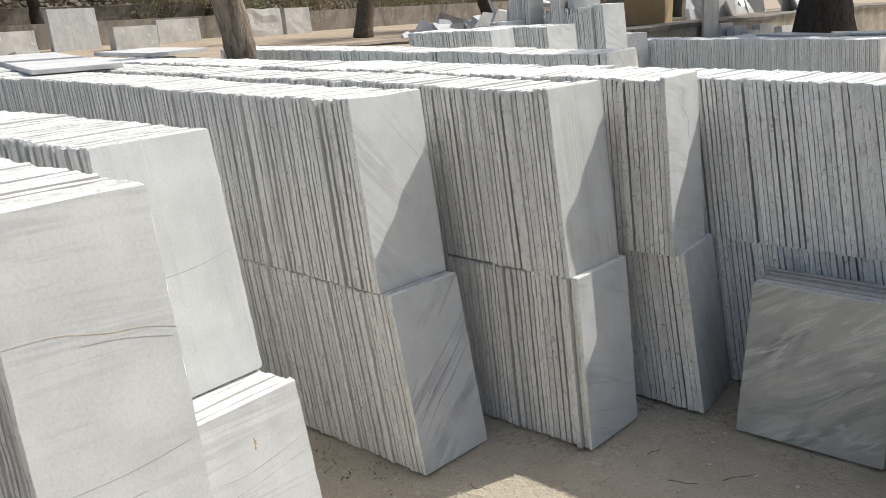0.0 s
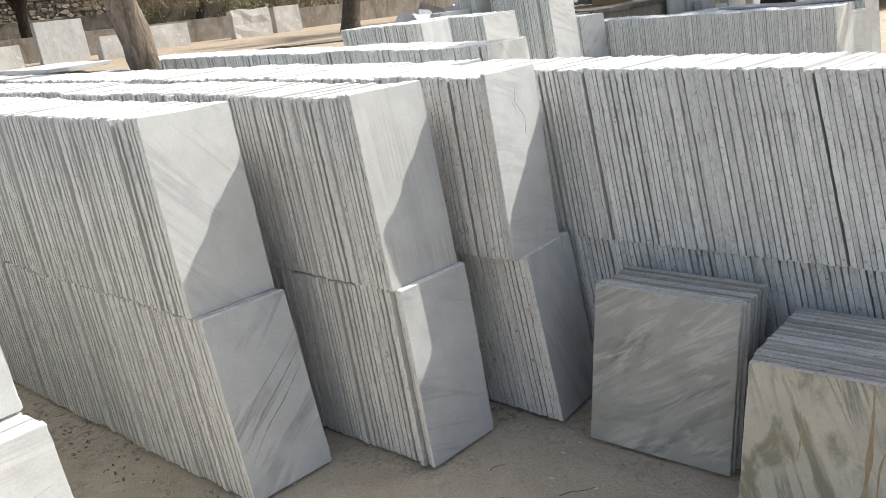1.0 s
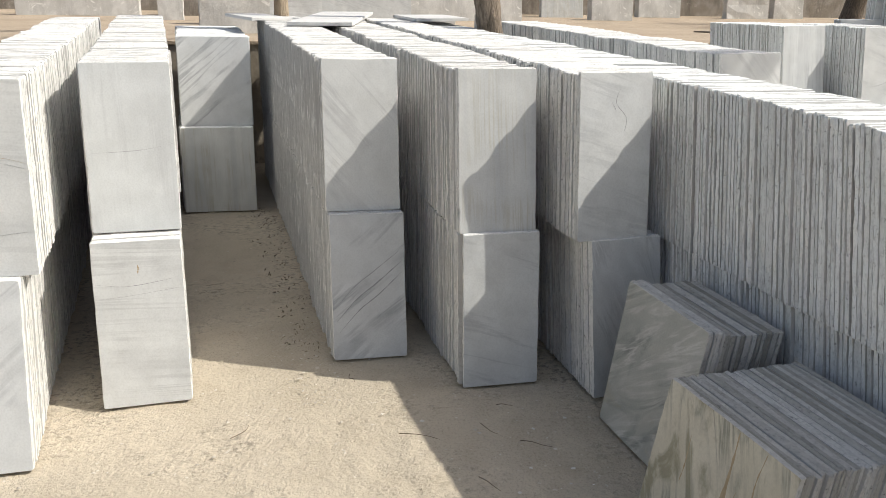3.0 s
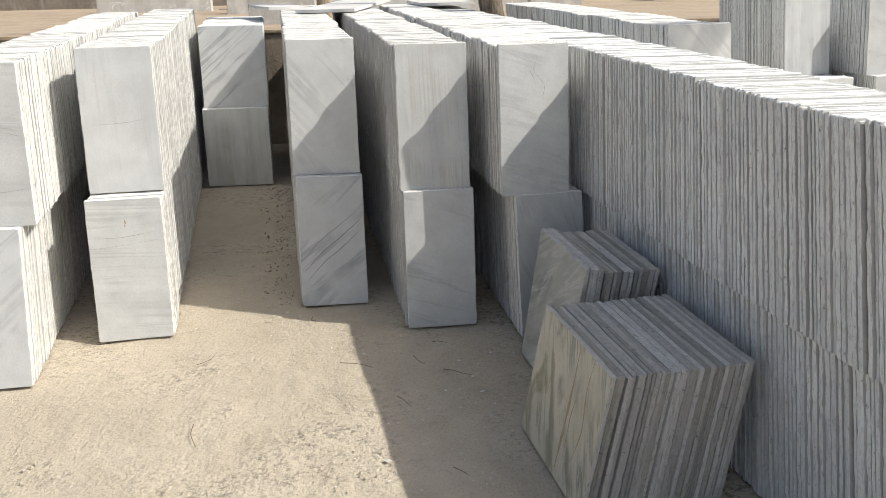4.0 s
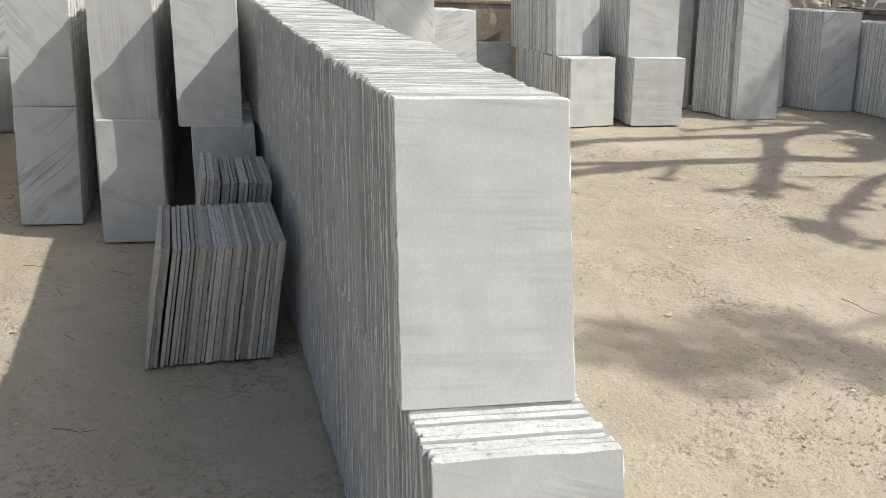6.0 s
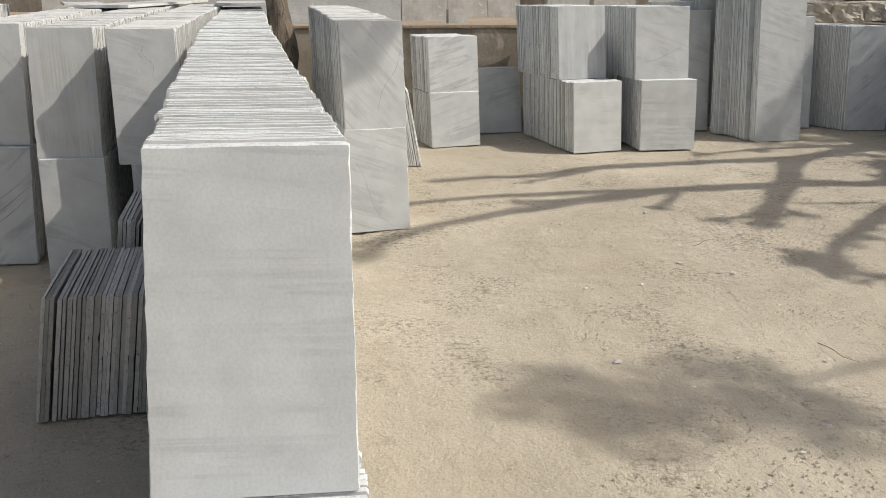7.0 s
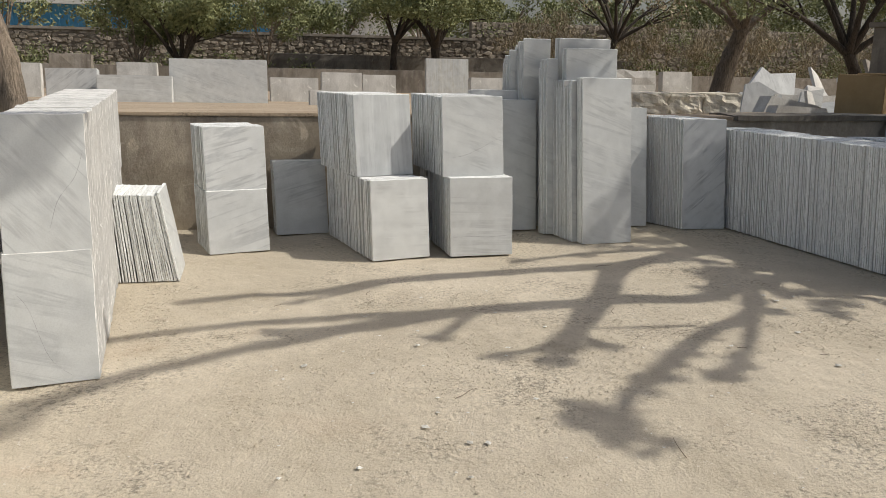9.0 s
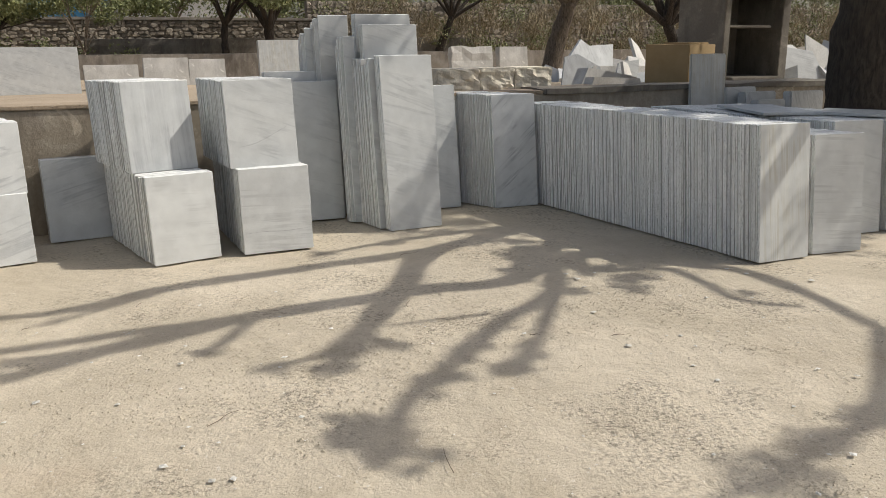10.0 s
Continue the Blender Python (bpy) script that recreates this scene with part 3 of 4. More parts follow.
two_tier("white marble tiles with level grey lines",
         dict(at=(-1.0, 1.02), yaw=5, w=0.31, h=0.607, n=203, lean=11, lean_back=7, front=M_BAND, seed=14),
         dict(at=(-1.243, 1.0), yaw=4.5, w=0.315, h=0.61, n=190, lean=10.5, lean_back=7, z0=0.592, front=M_UPRIGHT), slope=0.123, rim=M_EDGE_WHITE, group=ROWS_GROUP)
two_tier("white marble tiles with soft diagonal veins",
         dict(at=(-0.61, 0.575), yaw=4, w=0.30, h=0.607, n=215, lean=16, lean_back=7, front=M_DIAG, seed=15),
         dict(at=(-0.83, 0.612), yaw=2, w=0.30, h=0.612, n=207, lean=8, lean_back=7, z0=0.580, front=M_PALE), slope=0.123, rim=M_EDGE_WHITE, group=ROWS_GROUP)
two_tier("wide white marble tiles at the end of the alley",
         dict(at=(-3.62, 1.14), yaw=0, w=0.46, h=0.555, n=68, lean=6, front=M_STRIPE, seed=16),
         dict(at=(-3.76, 1.14), yaw=0, w=0.46, h=0.57, n=66, lean=7, z0=0.548, front=M_DIAG), slope=0.1, group=ROWS_GROUP)
two_tier("wide white marble tiles in the longest row",
         dict(at=(2.12, 3.50), yaw=0, w=0.355, h=0.60, n=186, lean=19, lean_back=9, front=M_WHITE, seed=17, slope=0.118),
         dict(at=(1.753, 3.468), yaw=0, w=0.355, h=0.60, n=167, lean=19, lean_back=8, z0=0.569, front=M_PALE, slope=0.128), group=ROWS_GROUP)
two_tier("wide white marble tiles continuing the longest row",
         dict(at=(-1.45, 3.08), yaw=0, w=0.355, h=0.60, n=186, lean=9, front=M_WHITE, seed=18),
         dict(at=(-1.47, 3.07), yaw=0, w=0.35, h=0.582, n=186, lean=9, z0=0.590, front=M_WHITE), slope=0.11, group=ROWS_GROUP)
two_tier("broad grey-veined white marble tiles beside a tree",
         dict(at=(-1.668, 3.80), yaw=10.5, w=0.365, h=0.598, n=164, lean=9, front=M_WHITE, seed=19),
         dict(at=(-1.765, 3.790), yaw=10.5, w=0.365, h=0.605, n=158, lean=9, z0=0.588, front=M_FALL), slope=0.10, rim=M_EDGE_WHITE, group=ROWS_GROUP)

# two small stacks that lean on the longest row
tile_stack("short stack of grey-green clouded marble tiles leaning on a row", (-0.416, 2.645), -83.7, 0.47, 0.53, 16, 8, pitch=0.017, face=M_GREY, front=M_GREEN, rim=M_EDGE_BROWN, seed=21, wander=0.02, group="small leaning stacks")
tile_stack("short stack of gold-streaked marble tiles with stained edges", (0.17, 2.542), -82.6, 0.525, 0.45, 29, 10.0, 8.0, pitch=0.016, face=M_GREY, front=M_GOLD, rim=M_EDGE_BROWN, seed=22, wander=0.007, group="small leaning stacks")

# stacks along the retaining wall
WALL_GROUP = "stacks along the retaining wall"
tile_stack("small stack of marble offcuts seen edge on", (-3.62, 4.19), 90, 0.45, 0.60, 27, 10, 4, pitch=0.0128, seed=23, wander=0.008, group=WALL_GROUP)
two_tier("square diagonally veined marble tiles near the wall",
         dict(at=(-4.18, 4.565), yaw=14, w=0.46, h=0.475, n=27, lean=8, front=M_RISE, seed=24),
         dict(at=(-4.26, 4.555), yaw=14, w=0.46, h=0.475, n=25, lean=8, z0=0.467, front=M_RISE), group=WALL_GROUP)
tile_stack("few grey marble tiles leaning on the retaining wall", (-4.81, 5.07), 7, 0.44, 0.62, 9, 14, front=M_RISE, seed=25, group=WALL_GROUP)
two_tier("banded grey and white square marble tiles",
         dict(at=(-3.82, 5.74), yaw=13, w=0.46, h=0.595, n=54, lean=6.5, front=M_BAND, seed=26),
         dict(at=(-4.125, 5.66), yaw=16, w=0.47, h=0.61, n=41, lean=8, z0=0.588, front=M_DARKSTRIPE), group=WALL_GROUP)
two_tier("white square marble tiles with a fine level crack",
         dict(at=(-3.85, 6.365), yaw=3, w=0.50, h=0.60, n=52, lean=6, front=M_BAND, seed=27),
         dict(at=(-4.005, 6.325), yaw=6, w=0.50, h=0.605, n=43, lean=8, z0=0.592, front=M_WHITE), group=WALL_GROUP)
tile_stack("tall plain grey marble slabs leaning on the wall", (-4.77, 6.855), 0, 0.53, 1.145, 3, 8, front=M_WHITE, seed=28, group=WALL_GROUP)
tile_stack("taller grey marble slabs behind plain ones", (-4.86, 6.84), 0, 0.60, 1.225, 5, 8, front=M_WHITE, seed=38, group=WALL_GROUP)
tile_stack("tall narrow white marble slabs in a thick stack", (-4.145, 7.523), 4.5, 0.45, 1.355, 5, 7.5, front=M_WHITE, seed=29, group=WALL_GROUP)
tile_stack("rough-edged tall marble slabs in a thick stack", (-4.255, 7.475), 4.5, 0.46, 1.33, 29, 7.5, slope=0.16, seed=39, short=0.05, wander=0.03, group=WALL_GROUP)
tile_stack("pale tall marble slabs rising behind a stack", (-4.50, 7.50), 2, 0.47, 1.585, 5, 5, front=M_WHITE, seed=30, group=WALL_GROUP)
tile_stack("tallest pale marble slabs against the wall", (-4.66, 7.50), 2, 0.48, 1.67, 7, 5, seed=40, group=WALL_GROUP)
tile_stack("uneven tall marble slabs of several heights", (-4.93, 7.14), 4, 0.26, 1.66, 7, 3, seed=31, short=0.09, wander=0.03, group=WALL_GROUP)
tile_stack("uneven narrow tall marble strips", (-5.0, 6.98), 4, 0.14, 1.56, 5, 3, slope=0.6, seed=41, short=0.1, wander=0.02, group=WALL_GROUP)
tile_stack("narrow marble offcuts tucked in a gap", (-4.56, 7.19), 6, 0.10, 1.50, 5, 6, slope=0.3, seed=42, short=0.12, wander=0.02, group=WALL_GROUP)
tile_stack("pair of pale yellowish marble slabs behind tall ones", (-4.82, 8.0), 0, 0.42, 1.085, 4, 9, front=M_WHITE, seed=32, group=WALL_GROUP)
tile_stack("diagonally veined marble slabs beside a long row", (-4.615, 8.67), -3, 0.42, 1.0, 34, 8, slope=0.45, front=M_DIAG, seed=33, group=WALL_GROUP)
V_GROUP = "rows of tall grey marble slabs"
tile_stack("long row of grey-edged marble slabs in tree shade", (-2.225, 9.435), 0, 0.43, 0.915, 152, 6, slope=0.125, tight=0.5, front=M_STRIPE, seed=34, group=V_GROUP)
tile_stack("row of white marble slabs with level veins", (-2.235, 9.925), -6, 0.41, 0.825, 124, 6, slope=0.125, tight=0.5, front=M_BAND, seed=35, group=V_GROUP)
tile_stack("row of white marble slabs in dappled shade", (-2.60, 10.52), -4, 0.46, 0.86, 111, 6, slope=0.125, tight=0.5, front=M_WHITE, seed=36, group=V_GROUP)
tile_stack("row of marble slabs at the yard's edge", (-2.5, 11.06), 0, 0.46, 0.86, 113, 6, slope=0.125, tight=0.5, front=M_WHITE, seed=37, group=V_GROUP)

# ---------------- trees near the yard ----------------


def over(gx, gy, h):
    """The place at height h whose shadow falls on the ground at gx, gy."""
    return (gx + SUN.x * h, gy + SUN.y * h, h)


def shade_limb(h0, h1, r0, r1, *ground, root=()):
    """A limb of the large tree, known by the shadow that it throws on the sand; h0 and h1: its height at both ends."""
    k = len(ground) - 1
    return ([*root] + [over(x, y, h0 + (h1 - h0) * i / k) for i, (x, y) in enumerate(ground)], r0, r1)


FORK = (-3.85, 11.9, 2.6)
SHADE_LIMBS = [
    shade_limb(3.9, 5.4, 0.105, 0.055, (-3.78, 8.15), (-3.42, 7.34), (-2.75, 6.92), (-2.13, 6.48), (-1.72, 6.2), root=(FORK,)),
    shade_limb(4.5, 5.6, 0.085, 0.05, (-3.49, 7.37), (-3.37, 6.51), (-3.29, 6.01), (-3.22, 5.56), (-3.03, 5.02), (-3.03, 4.66), (-2.9, 4.2)),
    shade_limb(5.2, 5.6, 0.035, 0.015, (-3.22, 5.56), (-3.0, 5.23), (-2.8, 4.83)),
    shade_limb(4.4, 5.5, 0.10, 0.075, (-3.3, 8.1), (-2.58, 7.61), (-2.59, 6.93), (-2.53, 6.29), (-2.47, 5.78), (-2.3, 5.21), (-2.29, 4.72)),
    shade_limb(5.3, 5.7, 0.07, 0.05, (-2.3, 5.21), (-2.18, 4.96), (-2.02, 4.6), (-1.72, 4.08), (-1.4, 3.7)),
    shade_limb(5.1, 5.4, 0.04, 0.02, (-2.47, 5.93), (-2.21, 5.77), (-2.04, 5.62)),
    shade_limb(5.2, 5.5, 0.04, 0.015, (-2.06, 6.41), (-1.77, 6.1), (-1.73, 5.82)),
    shade_limb(5.2, 5.4, 0.04, 0.02, (-2.11, 6.42), (-1.87, 6.44), (-1.77, 6.51)),
    shade_limb(4.2, 5.5, 0.075, 0.03, (-3.28, 8.27), (-2.27, 7.7), (-1.92, 7.19), (-1.44, 6.66), (-1.12, 6.31), (-0.77, 6.12), root=(FORK,)),
    shade_limb(4.7, 5.3, 0.04, 0.018, (-2.13, 7.61), (-1.48, 7.12), (-1.26, 6.91)),
    shade_limb(5.2, 5.0, 0.016, 0.02, (-2.07, 6.57), (-2.03, 7.18)),
    shade_limb(4.2, 5.0, 0.07, 0.02, (-3.0, 8.3), (-2.58, 8.1), (-2.36, 8.62), (-1.71, 8.56), (-1.43, 8.79)),
    shade_limb(3.8, 5.0, 0.09, 0.04, (-3.3, 8.9), (-2.52, 8.79), (-2.13, 9.02), (-1.57, 9.01), (-0.97, 8.88), root=(FORK,)),
    shade_limb(5.0, 6.2, 0.06, 0.04, (-0.97, 8.88), (-0.3, 8.07), (-0.19, 7.63), (-0.05, 7.27)),
    shade_limb(6.2, 7.4, 0.03, 0.015, (-0.05, 7.27), (0.1, 6.3), (0.4, 5.2)),
    shade_limb(4.2, 5.2, 0.06, 0.02, (-3.93, 8.23), (-3.84, 7.23), (-3.7, 6.59)),
    shade_limb(5.2, 5.5, 0.06, 0.04, (-2.49, 5.95), (-2.5, 5.3), (-2.44, 4.57), (-2.28, 3.98), (-2.19, 3.74)),
    shade_limb(5.7, 6.0, 0.05, 0.04, (-2.10, 2.16), (-2.11, 2.35), (-2.11, 2.54)),
    ([FORK, (-4.6, 11.4, 3.8), (-5.6, 11.0, 4.9)], 0.14, 0.04),
    ([FORK, (-3.6, 12.8, 4.2), (-3.2, 13.9, 5.6)], 0.14, 0.04),
]
SHADE_CLUMPS = [(*over(gx, gy, h), r) for gx, gy, h, r in (
    (-0.93, 5.98, 5.5, 0.08), (-1.03, 6.11, 5.4, 0.08), (-0.77, 6.12, 5.6, 0.10), (-0.66, 6.28, 5.6, 0.07), (-0.9, 6.2, 5.5, 0.09), (-0.83, 6.02, 5.6, 0.08), (-0.7, 6.05, 5.6, 0.06),
    (-1.0, 6.28, 5.4, 0.05), (-1.3, 6.55, 5.3, 0.05), (-1.44, 6.6, 5.3, 0.05), (-1.15, 6.45, 5.3, 0.05), (-0.6, 6.15, 5.7, 0.05), (-1.1, 6.0, 5.4, 0.04),
    (-0.85, 6.12, 5.5, 0.14), (-0.95, 6.05, 5.5, 0.12), (-1.3, 6.5, 5.3, 0.08), (-1.5, 6.75, 5.2, 0.07), (-1.62, 6.8, 5.2, 0.06), (-1.85, 7.15, 5.0, 0.07), (-1.4, 7.05, 5.2, 0.08), (-1.7, 5.9, 5.5, 0.08), (-1.62, 6.15, 5.4, 0.10), (-1.8, 6.46, 5.4, 0.08), (-1.27, 6.9, 5.3, 0.10), (-2.04, 5.64, 5.4, 0.07),
    (-1.3, 3.65, 5.7, 0.16), (-1.15, 3.45, 5.8, 0.12), (-1.45, 3.75, 5.7, 0.1), (-0.05, 7.3, 6.2, 0.22), (-0.2, 7.6, 6.0, 0.14), (-0.27, 7.95, 5.6, 0.12),
    (0.38, 4.4, 7.6, 0.3), (0.36, 5.0, 7.4, 0.32), (0.62, 4.6, 7.6, 0.26), (0.66, 5.2, 7.6, 0.26),
    (-2.15, 8.15, 4.8, 0.12), (-2.3, 8.35, 4.6, 0.12), (-2.45, 8.5, 4.5, 0.12), (-1.75, 8.7, 4.9, 0.07), (-2.45, 7.75, 4.8, 0.1),
    (-3.7, 6.65, 5.2, 0.09), (-3.8, 7.2, 5.0, 0.10), (-3.6, 7.9, 5.0, 0.16), (-3.95, 7.7, 5.2, 0.15), (-4.2, 8.0, 5.0, 0.2), (-3.6, 8.5, 4.8, 0.2),
    (-2.1, 4.75, 5.6, 0.1), (-2.25, 5.0, 5.5, 0.08), (-3.1, 5.4, 5.4, 0.06), (-2.85, 4.95, 5.6, 0.06))]
SHADE_CLUMPS += [(*over(gx, gy, h), 0.3) for gx, gy, h in ((-3.3, 9.3, 5.0), (-3.9, 9.5, 5.2), (-2.9, 9.9, 5.2), (-4.4, 9.2, 5.2), (-3.6, 10.3, 5.0), (-2.7, 10.5, 5.4), (-4.3, 8.7, 5.0), (-2.5, 9.4, 5.2), (-3.5, 9.0, 5.4), (-4.0, 9.9, 5.4), (-3.1, 10.0, 5.6), (-4.6, 9.8, 5.2), (-2.4, 10.0, 5.4), (-3.0, 8.75, 5.2))]
SHADE_CLUMPS += [(*over(gx, gy, h), 0.24) for gx, gy, h in ((-4.15, 7.35, 5.2), (-4.5, 7.3, 5.3), (-4.35, 7.7, 5.1), (-4.7, 7.8, 5.2), (-4.75, 8.2, 5.3))]
SHADE_CLUMPS += [(*over(gx, gy, h), 0.4) for gx, gy, h in ((-2.8, 9.2, 4.4), (-3.4, 9.6, 4.2), (-4.1, 9.3, 4.4), (-4.8, 9.0, 4.6), (-3.0, 10.4, 4.4), (-3.8, 10.6, 4.2), (-2.6, 11.2, 4.6), (-4.6, 10.4, 4.6), (-3.3, 11.4, 4.6))]
SHADE_CLUMPS += [(*over(gx, gy, 5.2), 0.085) for gx, gy in ((-3.42, 8.12), (-3.04, 7.84), (-2.79, 7.66), (-3.17, 8.33), (-2.80, 8.08), (-2.42, 7.83), (-2.19, 7.79), (-2.34, 8.28), (-2.05, 8.11), (-2.53, 8.25), (-2.51, 8.09), (-3.67, 8.41), (-3.82, 7.96), (-2.01, 7.47), (-1.29, 6.90), (-1.52, 7.10), (-1.78, 6.51), (-1.78, 6.27), (-1.61, 6.12), (-1.62, 6.87), (-1.31, 6.62))]
SHADE_CLUMPS += [(*over(gx, gy, 5.8), r) for gx, gy, r in ((-2.2, 2.66, 0.17), (-2.3, 2.5, 0.16), (-2.08, 2.8, 0.13), (-2.4, 2.72, 0.15), (-2.15, 2.45, 0.12))]
SHADE_CLUMPS += [(*over(gx, gy, 5.0), 0.11) for gx, gy in ((-3.83, 8.20), (-3.46, 8.08), (-3.19, 7.86), (-3.70, 8.49), (-3.34, 8.34), (-2.98, 8.12), (-2.90, 8.31), (-2.59, 8.27), (-2.31, 8.21), (-2.99, 8.49), (-3.73, 7.93), (-3.57, 7.71), (-3.94, 8.47), (-3.47, 8.53))]
# unseen leaf clumps added to cut the sky light on the slab rows
ADDED_CANOPY = random.Random(5)
SHADE_CLUMPS += [(*over(ADDED_CANOPY.uniform(-5.0, -2.9), ADDED_CANOPY.uniform(9.1, 11.6), ADDED_CANOPY.uniform(4.8, 6.6)), ADDED_CANOPY.uniform(0.3, 0.55)) for _ in range(18)]
SHADE_CLUMPS += [(ADDED_CANOPY.uniform(-5.4, -2.1), ADDED_CANOPY.uniform(11.9, 14.6), ADDED_CANOPY.uniform(3.0, 4.0), ADDED_CANOPY.uniform(0.35, 0.6)) for _ in range(26)]
SHADE_CLUMPS += [(-5.2, 11.2, 4.6, 0.8), (-4.6, 12.4, 5.2, 0.8), (-3.4, 13.2, 5.4, 0.9), (-3.6, 11.0, 5.6, 0.5), (-5.0, 10.2, 5.2, 0.6)]
tree("large old tree with a dark trunk among the slab rows", [(-3.85, 11.95, -0.05), (-3.86, 11.92, 1.0), (-3.84, 11.9, 2.0), (-3.82, 11.9, 2.9)],
     [0.42, 0.33, 0.30, 0.24], SHADE_LIMBS, SHADE_CLUMPS, 46000, 0.042, M_LEAF, M_DARKBARK, 41)

tree("leaning tree with rough grey bark between the rows", [(-4.14, 3.13, -0.05), (-4.16, 3.10, 0.8), (-4.18, 3.05, 1.3), (-4.22, 2.94, 1.78), (-4.32, 2.74, 2.6), (-4.4, 2.6, 3.2)],
     [0.125, 0.10, 0.092, 0.09, 0.075, 0.06],
     [([(-4.4, 2.6, 3.15), (-4.9, 2.3, 3.9), (-5.6, 1.9, 4.5)], 0.05, 0.015), ([(-4.4, 2.6, 3.15), (-4.3, 3.2, 3.9), (-4.2, 3.9, 4.7)], 0.05, 0.015),
      ([(-4.38, 2.64, 3.0), (-3.9, 2.4, 3.7), (-3.3, 2.1, 4.2)], 0.04, 0.012)],
     [(-5.5, 1.9, 4.5, 0.5), (-4.2, 3.9, 4.8, 0.5), (-3.4, 2.1, 4.3, 0.35), (-4.8, 2.6, 4.4, 0.5)], 1800, 0.05, M_LEAF, M_BARK, 42)
tree("slim pale tree trunk behind the rows", [(-9.0, 1.65, 0.75), (-9.02, 1.64, 1.6), (-9.0, 1.7, 3.2)], [0.10, 0.075, 0.06],
     [([(-9.0, 1.7, 3.15), (-9.4, 1.3, 4.4)], 0.04, 0.012), ([(-9.0, 1.7, 3.15), (-8.7, 2.2, 4.4)], 0.04, 0.012)], [(-9.1, 1.7, 4.5, 0.7)], 900, 0.05, M_LEAF, M_PALEBARK, 43)

# veins, cracks and pencil lines on single tiles
M_MARK = painted("grey_vein", (0.24, 0.24, 0.25), (0.36, 0.36, 0.37))
M_RUST = painted("rust_stain", (0.33, 0.25, 0.15), (0.46, 0.37, 0.25), 0.6, 30.0)


def mark(label, stack, points, width, mat=None, name="crack"):
    """A fine line on the face of a stack's front tile; points: across and up, in metres from the tile's lower middle."""
    rng = random.Random(len(points) * 7 + len(label))
    pts = smooth_line([(0.0, y, z) for y, z in points], 6)
    verts, faces = [], []
    for k, p in enumerate(pts):
        d = pts[min(k + 1, len(pts) - 1)] - pts[max(k - 1, 0)]
        side = Vector((0, -d.z, d.y)).normalized() * width * rng.uniform(0.3, 1.0) * math.sin(math.pi * (k + 0.7) / (len(pts) + 0.4))
        for s, x in ((-1, 0.0), (0, 0.0006), (1, 0.0)):
            verts.append((x - 0.0001 if s else x, p.y + side.y * s + rng.uniform(-0.0006, 0.0006), p.z + side.z * s))
    for k in range(len(pts) - 1):
        for s in (0, 1):
            a = k * 3 + s
            faces.append((a, a + 3, a + 4, a + 1))
    tagged(link_mesh(name, mesh_of(name, verts, faces, [mat or M_MARK]), FRONTS[stack]), label)


NEAR = "upper tier: white marble tiles with soft diagonal veins"
mark("wandering brownish vein", NEAR, [(-0.15, 0.405), (-0.06, 0.40), (0.02, 0.38), (0.09, 0.37), (0.15, 0.352)], 0.0012, M_RUST, "vein")
mark("broken grey vein", NEAR, [(-0.03, 0.372), (0.05, 0.362), (0.14, 0.338)], 0.0009, name="vein")
mark("short dark vein", NEAR, [(-0.10, 0.07), (-0.04, 0.082), (0.03, 0.085)], 0.0018, name="vein")
mark("level grey vein", NEAR, [(-0.14, 0.135), (0.0, 0.13), (0.13, 0.14)], 0.0011, name="vein")
mark("hooked hairline crack", "upper tier: white marble tiles with a few fine cracks", [(0.015, 0.55), (0.0, 0.50), (0.042, 0.445), (0.033, 0.39)], 0.0012)
mark("short hairline crack", "upper tier: white marble tiles with a few fine cracks", [(-0.02, 0.505), (-0.005, 0.48), (0.0, 0.465)], 0.0012)
mark("level pencil line", "upper tier: white marble tiles with level grey lines", [(-0.15, 0.29), (-0.03, 0.293), (0.06, 0.30), (0.15, 0.318)], 0.0012)
mark("level grey vein", "lower tier: white marble tiles with level grey lines", [(-0.15, 0.455), (-0.05, 0.44), (0.06, 0.45), (0.15, 0.465)], 0.0013, name="vein")
mark("level grey vein", "lower tier: white marble tiles with level grey lines", [(-0.15, 0.40), (-0.04, 0.405), (0.15, 0.425)], 0.001, name="vein")
mark("small rust stain", "lower tier: white marble tiles with level grey lines", [(0.0, 0.515), (0.002, 0.50), (-0.002, 0.485)], 0.006, M_RUST, "stain")
for dy, dz, wd in ((0.0, 0.0, 0.005), (0.01, -0.045, 0.004), (-0.01, 0.05, 0.003)):
    mark("rising dark vein", "lower tier: grey-veined white marble tiles standing on sand", [(-0.135 + dy, 0.16 + dz), (-0.05 + dy, 0.25 + dz), (0.03 + dy, 0.31 + dz), (0.14, 0.40 + dz)], wd, name="vein")
mark("level hairline crack", "lower tier: white square marble tiles with a fine level crack", [(-0.24, 0.145), (-0.1, 0.15), (0.05, 0.143), (0.24, 0.15)], 0.0022)
mark("wandering dark vein", "upper tier: white square marble tiles with a fine level crack", [(-0.22, 0.14), (-0.08, 0.16), (0.05, 0.21), (0.23, 0.30)], 0.002, name="vein")
mark("slanting grey vein", "upper tier: broad grey-veined white marble tiles beside a tree", [(0.0, 0.05), (0.05, 0.22), (0.13, 0.33), (0.17, 0.45)], 0.0016, name="vein")
mark("slanting grey vein", "lower tier: broad grey-veined white marble tiles beside a tree", [(-0.14, 0.42), (-0.09, 0.34), (-0.02, 0.12), (0.08, 0.02)], 0.0013, name="vein")
mark("brown streak down the face", "short stack of gold-streaked marble tiles with stained edges", [(0.045, 0.44), (0.05, 0.32), (0.047, 0.15), (0.04, 0.02)], 0.012, M_RUST, "streak")
